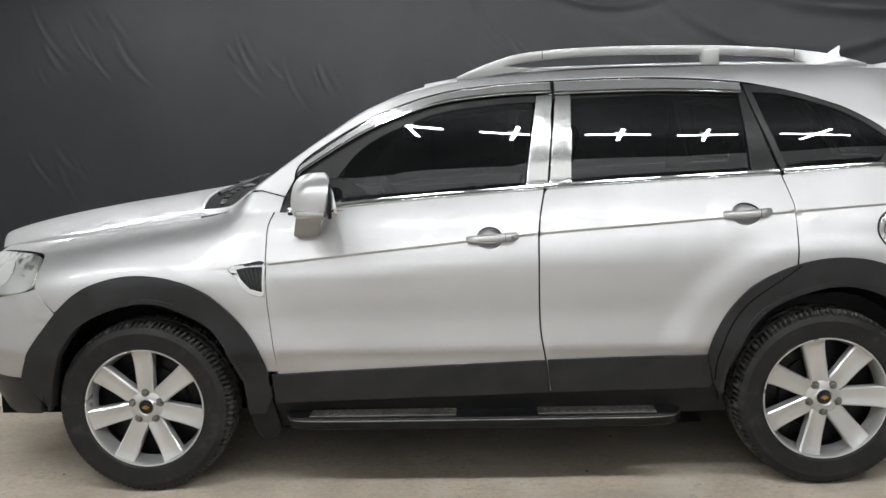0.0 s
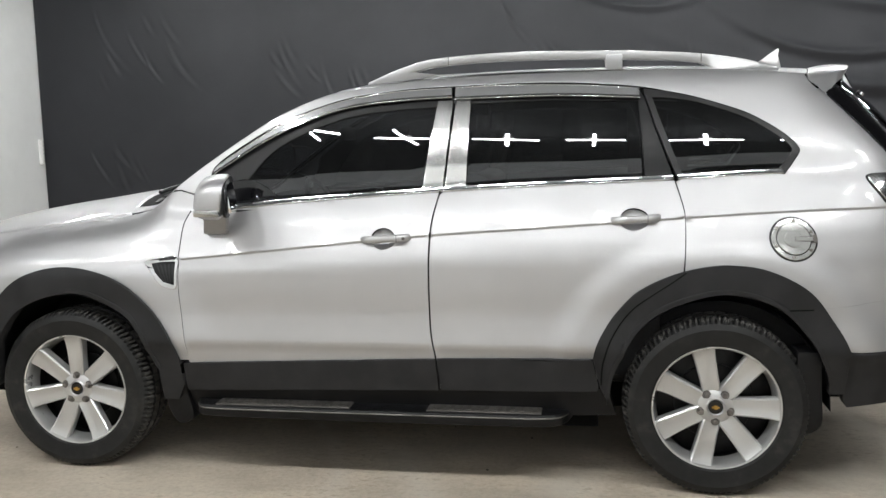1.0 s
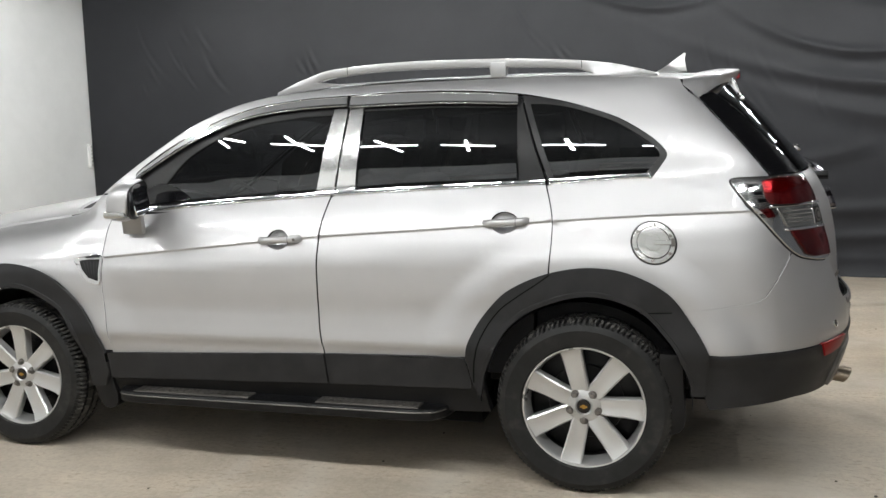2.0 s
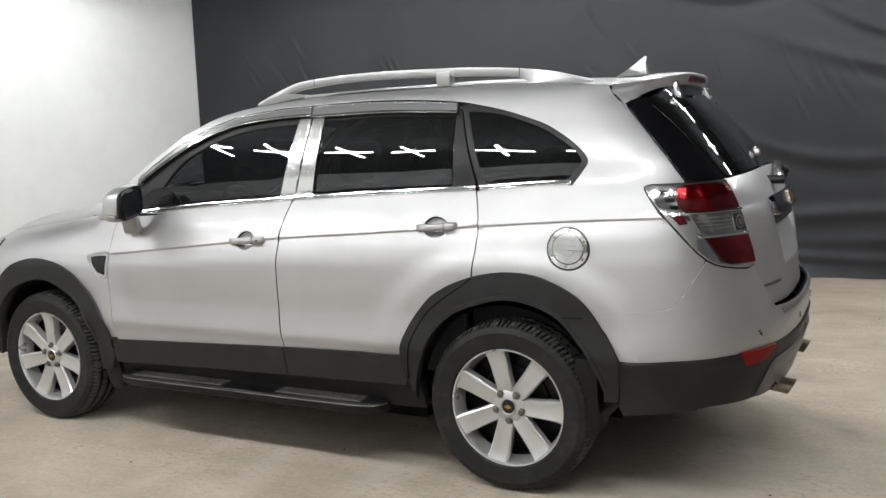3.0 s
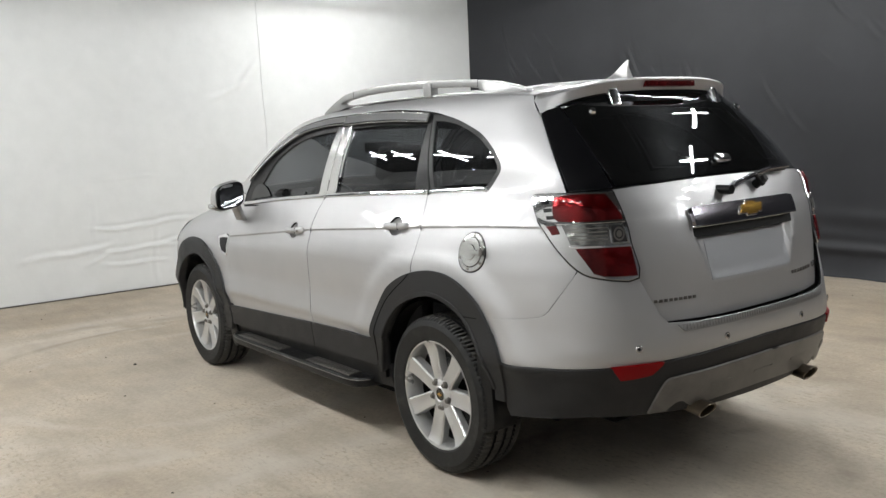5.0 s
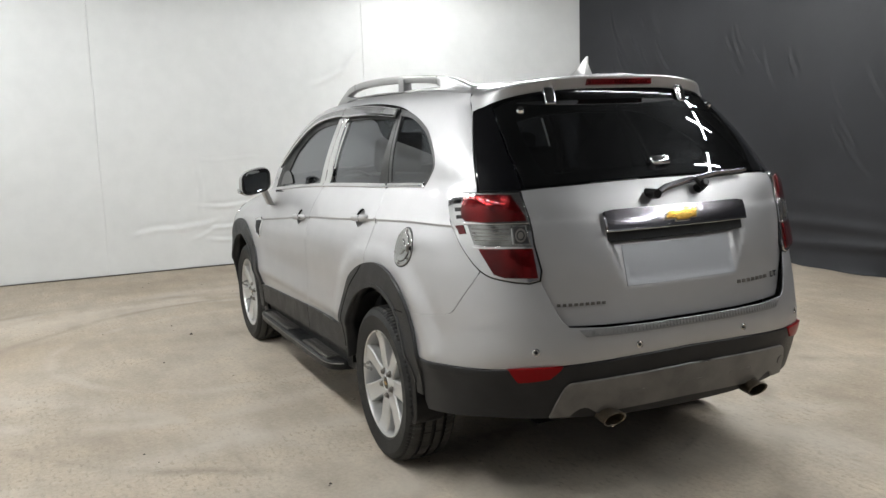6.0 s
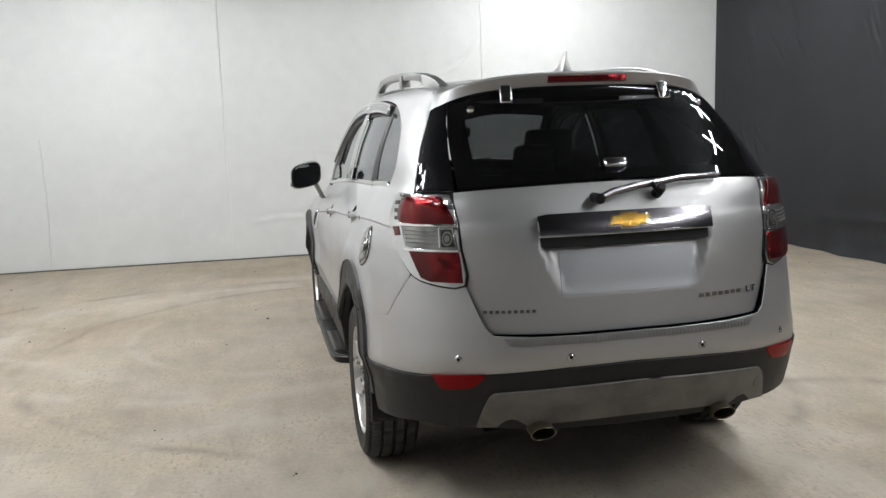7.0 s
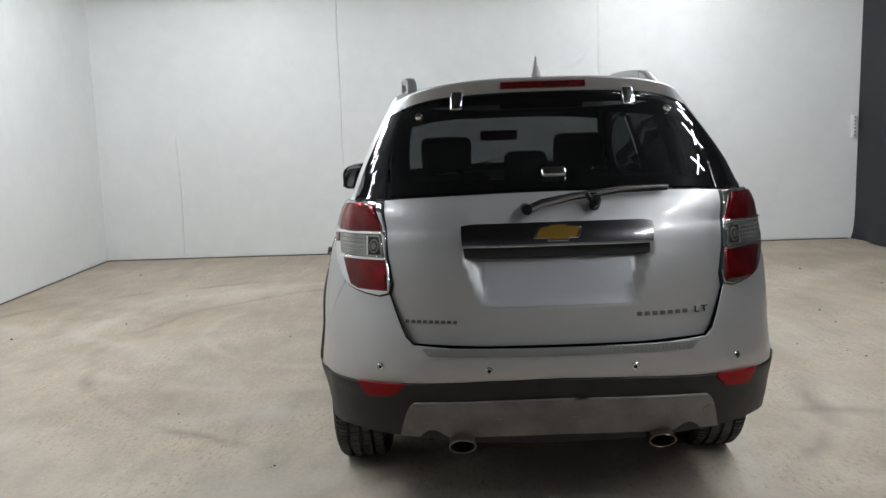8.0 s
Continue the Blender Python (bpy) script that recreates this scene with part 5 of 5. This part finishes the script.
# roof rails, aerial
def rails():
    for sgn in (-1, 1):
        outer = curve([(1.285, 1.650), (1.38, 1.688), (1.47, 1.717), (1.56, 1.738), (1.75, 1.751), (1.97, 1.755), (2.32, 1.747), (2.56, 1.734), (2.70, 1.720), (2.83, 1.699), (2.975, 1.660)], 5)
        inner = [(2.975, 1.645), (2.6, 1.66), (2.0, 1.672), (1.6, 1.668), (1.285, 1.635)]
        h1 = curve([(1.49, 1.687), (1.57, 1.703), (1.75, 1.717), (1.97, 1.720), (2.285, 1.714)], 5) + [(2.290, 1.676), (1.97, 1.679), (1.6, 1.674)]
        h2 = curve([(2.355, 1.710), (2.56, 1.699), (2.66, 1.688)], 5) + [(2.70, 1.672), (2.5, 1.674), (2.355, 1.675)]
        y = sgn * .556
        bm = slab([outer + inner, h1, h2], y - .02, y + .02, .006)
        for v in bm.verts:
            v.co.y -= sgn * (.05 * ease(2.2, 3.0, v.co.x) + .015 * (1 - ease(1.28, 1.8, v.co.x)))
        rail = part("roof_rail", bm, RAIL, car, "silver roof rail")
        for x, z in ((1.64, 1.744), (2.67, 1.7235)):
            yj = y - sgn * (.05 * float(ease(2.2, 3.0, x)) + .015 * (1 - float(ease(1.28, 1.8, x))))
            part("rail_joint", box_bm(x - .0014, x + .0014, yj - .0208, yj + .0208, z - .032, z + .0012), CLAD, rail, smooth=False)
        part("rail_bracket", box_bm(2.292, 2.358, y - .022, y + .022, 1.668, 1.732, .005), RAIL, rail)


rails()
fin = curve([(2.935, 1.690), (2.995, 1.726), (3.035, 1.755), (3.066, 1.776)], 4) + [(3.074, 1.774), (3.069, 1.745), (3.080, 1.690)]
bm = slab([fin], -.016, .016, .004)
for v in bm.verts:
    v.co.y *= .20 + .28 * min(max((1.776 - v.co.z) / .05, 0), 1) + .95 * ease(1.722, 1.692, v.co.z)
aerial = part("roof_aerial", bm, ALLOY, car, "silver shark-fin aerial")
bm = lathe_bm([(0, .006), (.030, .006), (.034, .003), (.035, -.012)], 24, "x")
bm.transform(Matrix.Translation((3.012, 0, float(top(2.93, 0)[2]))) @ Matrix.Diagonal((2.5, 1, 1, 1)) @ Matrix.Rotation(-math.pi / 2, 4, "Y"))
part("aerial_gasket", bm, CLAD, aerial, "dark rubber gasket")


# side steps, flaps, wheel wells, underside
def steps_and_flaps(mirror):
    k = 1 if mirror else -1
    plan = curve([(.56, .80), (.585, .90), (.66, .955), (1.0, .965), (1.8, .965), (2.06, .955), (2.135, .90), (2.16, .80)], 6)
    bm = bmesh.new()
    loop = plan + [(2.16, .76), (.56, .76)]
    v, f = fill([loop], .12)
    vs = [bm.verts.new((x, k * y, .325)) for x, y in v]
    for t in f:
        bm.faces.new([vs[i] for i in t])
    bmesh.ops.dissolve_limit(bm, angle_limit=.02, verts=bm.verts[:], edges=bm.edges[:])
    g = bmesh.ops.extrude_face_region(bm, geom=bm.faces[:])["geom"]
    for q in g:
        if isinstance(q, bmesh.types.BMVert):
            q.co.z = .275
    bmesh.ops.recalc_face_normals(bm, faces=bm.faces[:])
    bmesh.ops.bevel(bm, geom=[e for e in bm.edges if len(e.link_faces) == 2 and e.calc_face_angle(0) > .9], offset=.012, segments=3, profile=.5, affect="EDGES")
    step = part("side_step", bm, BLACK, car, "black running board with metal treads")
    part("step_edge", tube_bm([(x, k * (y - .001), .312) for x, y in plan[5:-5]], .003, 6), STEEL, step, "light metal edge strip")
    for x0, x1 in ((.68, 1.26), (1.58, 2.04)):
        pad = part("step_tread", box_bm(x0, x1, k * .86 if k > 0 else -.945, .945 if k > 0 else -.86, .322, .330, .003), STEEL, step, "ribbed grey metal tread")
        n = int((x1 - x0) / .035)
        for i in range(n):
            x = x0 + .02 + i * .035
            for a, b in ((.875, .895), (.91, .93)):
                part("stud", box_bm(x, x + .018, min(k * a, k * b), max(k * a, k * b), .3295, .3325), STEEL, pad, smooth=False)
    for x, z0, z1, w, dx in ((.47, .22, .50, .12, .03), (3.035, .265, .58, .12, .006)):
        loop = curve([(x - .035, z1), (x - .04, z0 + .1), (x - .02 + dx, z0), (x + .05 + dx, z0 + .03), (x + .055, z0 + .16), (x + .05, z1)], 4)
        bm = slab([loop], k * .76, k * .885, .004)
        part("mud_flap", bm, BLACK, car, "black rubber mud flap")
    for cx in (0.0, 2.707):
        ts = steps(-.02, math.pi + .02, 24)
        bm = bmesh.new()
        rr = .415
        rows = [[bm.verts.new((cx + rr * math.cos(t), k * y, .36 + rr * math.sin(t))) for y in (.885, .50)] for t in ts]
        for a, b in zip(rows, rows[1:]):
            bm.faces.new((a[0], a[1], b[1], b[0]))
        bm.faces.new([r[1] for r in rows])
        part("wheel_well", bm, BLACK, car)


both_sides(steps_and_flaps)
# plain underbody blocks, set low to keep light off the floor, shade-black themselves
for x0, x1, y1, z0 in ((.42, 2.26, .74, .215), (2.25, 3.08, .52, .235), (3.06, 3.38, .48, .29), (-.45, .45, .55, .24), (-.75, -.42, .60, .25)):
    part("underbody_block", box_bm(x0, x1, -y1, y1, z0, .40), UNDER, car)
part("rear_axle", tube_bm([(2.707, -.66, .33), (2.707, .66, .33)], .035, 10), BLACK, car)


# wheels
def tyre_mesh():
    n, R = 300, .355
    prof = [(.240, .095), (.252, .108), (.282, .117), (.312, .116), (.334, .106), (.345, .094), (.350, .085), (.352, .062), (.353, .058), (.343, .056), (.343, .044), (.353, .042),
            (.355, .010), (.346, .007), (.346, -.007), (.355, -.010), (.353, -.042), (.343, -.044), (.343, -.056), (.353, -.058), (.350, -.085), (.345, -.094), (.334, -.106), (.312, -.116), (.252, -.107), (.240, -.097)]
    bm = bmesh.new()
    rings = []
    for k in range(n):
        a = 2 * math.pi * k / n
        ring = []
        for r, h in prof:
            cut = .009 if (k % 3 == 0 and .34 < r and abs(h) > .056) else (.005 if (k % 6 == 2 and r > .35 and abs(h) < .05) else 0)
            sh = a + (.012 if abs(h) > .09 else 0)
            ring.append(bm.verts.new(((r - cut) * math.cos(sh), h, (r - cut) * math.sin(sh))))
        rings.append(ring)
    for k in range(n):
        a, b = rings[k], rings[(k + 1) % n]
        for i in range(len(prof) - 1):
            # faces in the tread grooves go black, painting in the shade of their depth
            groove_shade = i in (8, 9, 10, 12, 13, 14, 16, 17, 18) or (k % 6 == 0 and (5 <= i < 8 or 19 <= i < 21)) or (k % 12 == 3 and 5 <= i < 21)
            bm.faces.new((a[i], a[i + 1], b[i + 1], b[i])).material_index = 2 if groove_shade else 1 if 5 <= i < 21 else 0
    return bm


def spoke_bm():
    """One of seven broad spokes, with a raised edge along one side and a shallow face."""
    bm = bmesh.new()
    rows = []
    for r, w, y in ((.050, .030, -.004), (.072, .035, -.009), (.12, .0365, -.012), (.165, .039, -.013), (.205, .042, -.017), (.226, .044, -.024), (.2365, .045, -.030)):
        rows.append([bm.verts.new((x, yy, r)) for x, yy in ((-w, y + .040), (-w, y + .010), (-w + .006, y + .003), (-w * .12, y + .005), (w * .30, y + .003), (w - .008, y - .002), (w - .001, y + .003), (w, y + .040))])
    for a, b in zip(rows, rows[1:]):
        for i in range(7):
            bm.faces.new((a[i], a[i + 1], b[i + 1], b[i]))
    bm.faces.new(rows[0])
    bm.faces.new(rows[-1][::-1])
    return bm


def wheel(cx, mirror, turn, nuts):
    """Built facing -y at its own origin, then set at the hub."""
    hub = part("wheel", lathe_bm([(.05, .02), (.13, .02), (.135, .03), (.135, .045), (0, .045)], 32), STEEL, car, "seven-spoke silver alloy wheel with black tyre")
    hub.matrix_basis = pose(cx, .787 if mirror else -.787, .352, 0, 0, 180 if mirror else 0)
    if "tyre" not in WHEEL:
        t = part("tyre", tyre_mesh(), RUBBER, hub, "black rubber tyre with road grime", angle=.45)
        t.data.materials.append(TREAD)
        t.data.materials.append(BLACK)
        rim = part("rim", lathe_bm([(.247, -.094), (.243, -.103), (.238, -.102), (.234, -.094), (.231, -.080), (.229, -.060)], 64), ALLOY, hub, "silver alloy rim")
        barrel = part("rim_barrel", lathe_bm([(.229, -.060), (.225, -.035), (.222, -.02)], 48), ALLOY, hub)
        sp = part("spoke", spoke_bm(), ALLOY, hub, angle=.35)
        cap = part("hub_face", lathe_bm([(.0, -.010), (.028, -.012), (.033, -.017), (.038, -.012), (.062, -.008), (.073, .002), (.073, .04)], 40), ALLOY, hub)
        badge = part("badge", lathe_bm([(0, -.0155), (.026, -.0152), (.029, -.011)], 24), GLOSS, hub, "gold and black centre badge")
        nut = part("lug_nut", lathe_bm([(0, -.024), (.009, -.023), (.0125, -.014), (.0125, -.010), (.017, -.0095), (.0185, -.006), (.0185, .0)], 12), STEEL, hub, angle=.5)
        # brake disc widened to a backing; its black paints the shade behind the spokes
        drum = part("shaded_brake_disc", lathe_bm([(.0, -.005), (.150, -.005), (.152, .0), (.150, .012), (.226, .02), (.226, -.02), (.224, .03), (0, .03)], 32), BLACK, hub)
        WHEEL.update(tyre=t.data, rim=rim.data, spoke=sp.data, hub_face=cap.data, badge=badge.data, lug_nut=nut.data, shaded_brake_disc=drum.data, rim_barrel=barrel.data)
        bar = part("badge_bar", slab([[(-.015, -.004), (-.006, -.004), (-.006, -.008), (.007, -.008), (.007, -.004), (.015, -.004), (.014, .004), (.006, .004), (.006, .008), (-.007, .008), (-.007, .004), (-.014, .004)]], -.0165, -.0135, 0), GOLD, hub, smooth=False)
        WHEEL["badge_bar"] = bar.data
        for o in (t, rim, barrel, sp, cap, badge, nut, drum, bar):
            bpy.data.objects.remove(o)
    def add(name, m=Matrix()):
        o = new(name, WHEEL[name])
        o.parent, o.matrix_basis = hub, m
        return o
    FACE = Matrix.Translation((0, -.070, 0))
    for name in ("tyre", "rim", "rim_barrel", "shaded_brake_disc"):
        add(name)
    tagged(add("hub_face", FACE @ Matrix.Rotation(0, 4, "Y")))
    add("badge", FACE)
    add("badge_bar", FACE)
    for k in range(7):
        add("spoke", FACE @ Matrix.Rotation(turn + 2 * math.pi * k / 7, 4, "Y"))
    for k in range(5):
        a = nuts + 2 * math.pi * k / 5
        add("lug_nut", FACE @ Matrix.Rotation(a, 4, "Y") @ Matrix.Translation((0, 0, .057)))


WHEEL = {}
wheel(0.0, False, radians(0), radians(0))
wheel(2.707, False, radians(-12.5), radians(36))
wheel(0.0, True, radians(20), radians(20))
wheel(2.707, True, radians(9), radians(9))


# mirrors
def door_mirror(mirror):
    k = 1 if mirror else -1
    bm = bmesh.new()
    bmesh.ops.create_uvsphere(bm, u_segments=28, v_segments=18, radius=1)
    for v in bm.verts:
        p = v.co
        q = Vector([math.copysign(abs(c) ** .62, c) for c in p])
        x = q.x * (.108 if q.x < 0 else .030)
        z = q.z * .083 + .004
        y = q.y * .101
        v.co = Vector((.765 + x + k * .26 * y + (.018 * q.z if q.z > 0 else 0) - .05 * max(0, -q.z) * .3, k * .968 + y, 1.192 + z - .018 * q.y * k))
    shell = part("door_mirror", bm, PAINT, car, "silver door mirror with indicator", angle=1.2)
    g = [(k * .968 + .083 * math.copysign(abs(math.cos(t)) ** .55, math.cos(t)), 1.196 + .064 * math.copysign(abs(math.sin(t)) ** .55, math.sin(t))) for t in steps(0, 6.2832, 32)[:-1]]
    def face(name, x, mat, scale, label="", tilt=0):
        bm = bmesh.new()
        a = [bm.verts.new((x - (tilt * .18 * (z - 1.196) - k * .26 * (y - k * .968)), k * .968 + (y - k * .968) * scale, 1.196 + (z - 1.196) * scale - .018 * (y - k * .968) / .101 * k)) for y, z in g]
        b = [bm.verts.new((v.co.x - .012, v.co.y, v.co.z)) for v in a]
        bm.faces.new(a)
        bm.faces.new(b[::-1])
        for i in range(len(a)):
            bm.faces.new((a[i], b[i], b[(i + 1) % len(a)], a[(i + 1) % len(a)]))
        return part(name, bm, mat, shell, label, smooth=False)
    face("mirror_rim", .803, BLACK, 1.17)
    face("mirror_glass", .814, MIRROR, .98, "mirror glass", 1)
    part("indicator", box_bm(.690, .798, min(k * 1.03, k * 1.071), max(k * 1.03, k * 1.071), 1.122, 1.152, .008), HEAD, shell, "clear side indicator")
    bm = box_bm(.648, .752, min(k * .842, k * .874), max(k * .842, k * .874), 1.035, 1.140, .008)
    for v in bm.verts:
        v.co.x += .012 * (v.co.z - 1.08) / .046
        v.co.y += k * .048 * (v.co.z - 1.035) / .105
    part("mirror_bracket", bm, RAIL, shell)


both_sides(door_mirror)


# cabin: what shows darkly through the panes
def cabin():
    part("cabin_floor", box_bm(.45, 3.45, -.72, .72, .40, .46, .01), BLACK, car)
    dash = part("dashboard", box_bm(.42, .86, -.70, .70, .72, 1.12, .06, 3), BLACK, car)
    bm = lathe_bm([(.175, -.012), (.19, 0), (.175, .012), (.165, 0), (.175, -.012)], 28, "x")
    bm.transform(Matrix.Translation((1.02, -.37, 1.07)) @ Matrix.Rotation(radians(-25), 4, "Y"))
    part("steering_wheel", bm, BLACK, dash)
    part("inner_mirror", box_bm(1.02, 1.05, -.15, .09, 1.405, 1.470, .015), BLACK, car)

    def seat(x, y0, y1, high, tilt, rests):
        s = part("seat_cushion", box_bm(x - .46, x + .06, y0, y1, .50, .72, .05, 3), SEATCLOTH, car, "dark cloth seat")
        bm = box_bm(-.07, .07, y0, y1, 0, high, .05, 3)
        bm.transform(Matrix.Translation((x, 0, .68)) @ Matrix.Rotation(radians(tilt), 4, "Y"))
        part("backrest", bm, SEATCLOTH, s)
        for y in rests:
            bm = box_bm(-.045, .045, y - (.10 if len(rests) and abs(y) < .1 else .14), y + (.10 if abs(y) < .1 else .14), high + .03, high + .225, .04, 3)
            bm.transform(Matrix.Translation((x, 0, .68)) @ Matrix.Rotation(radians(tilt), 4, "Y"))
            part("headrest", bm, SEATCLOTH, s)
    seat(1.55, -.64, -.12, .57, 16, (-.37,))
    seat(1.55, .12, .64, .57, 16, (.37,))
    seat(2.48, -.66, .66, .50, 14, (-.01,))
    part("door_card", box_bm(.60, 2.50, -.80, -.76, .45, 1.13, .01), SEATCLOTH, car)
    part("door_card", box_bm(.60, 2.50, .76, .80, .45, 1.13, .01), SEATCLOTH, car)
    part("load_side", box_bm(2.50, 3.30, -.74, -.70, .45, 1.20, .01), SEATCLOTH, car)
    part("load_side", box_bm(2.50, 3.30, .70, .74, .45, 1.20, .01), SEATCLOTH, car)
    part("load_back", box_bm(3.52, 3.56, -.55, .55, .45, 1.22, .01), SEATCLOTH, car)
    bm = bmesh.new()
    qs, ws = steps(1.0, 3.05, 12), steps(-.94, .94, 12)
    vs = [[bm.verts.new(tuple(top(q, w) - np.array((0, 0, .035)))) for w in ws] for q in qs]
    for a, b in zip(vs, vs[1:]):
        for i in range(12):
            bm.faces.new((a[i], a[i + 1], b[i + 1], b[i]))
    part("headlining", bm, SEATCLOTH, car)


cabin()
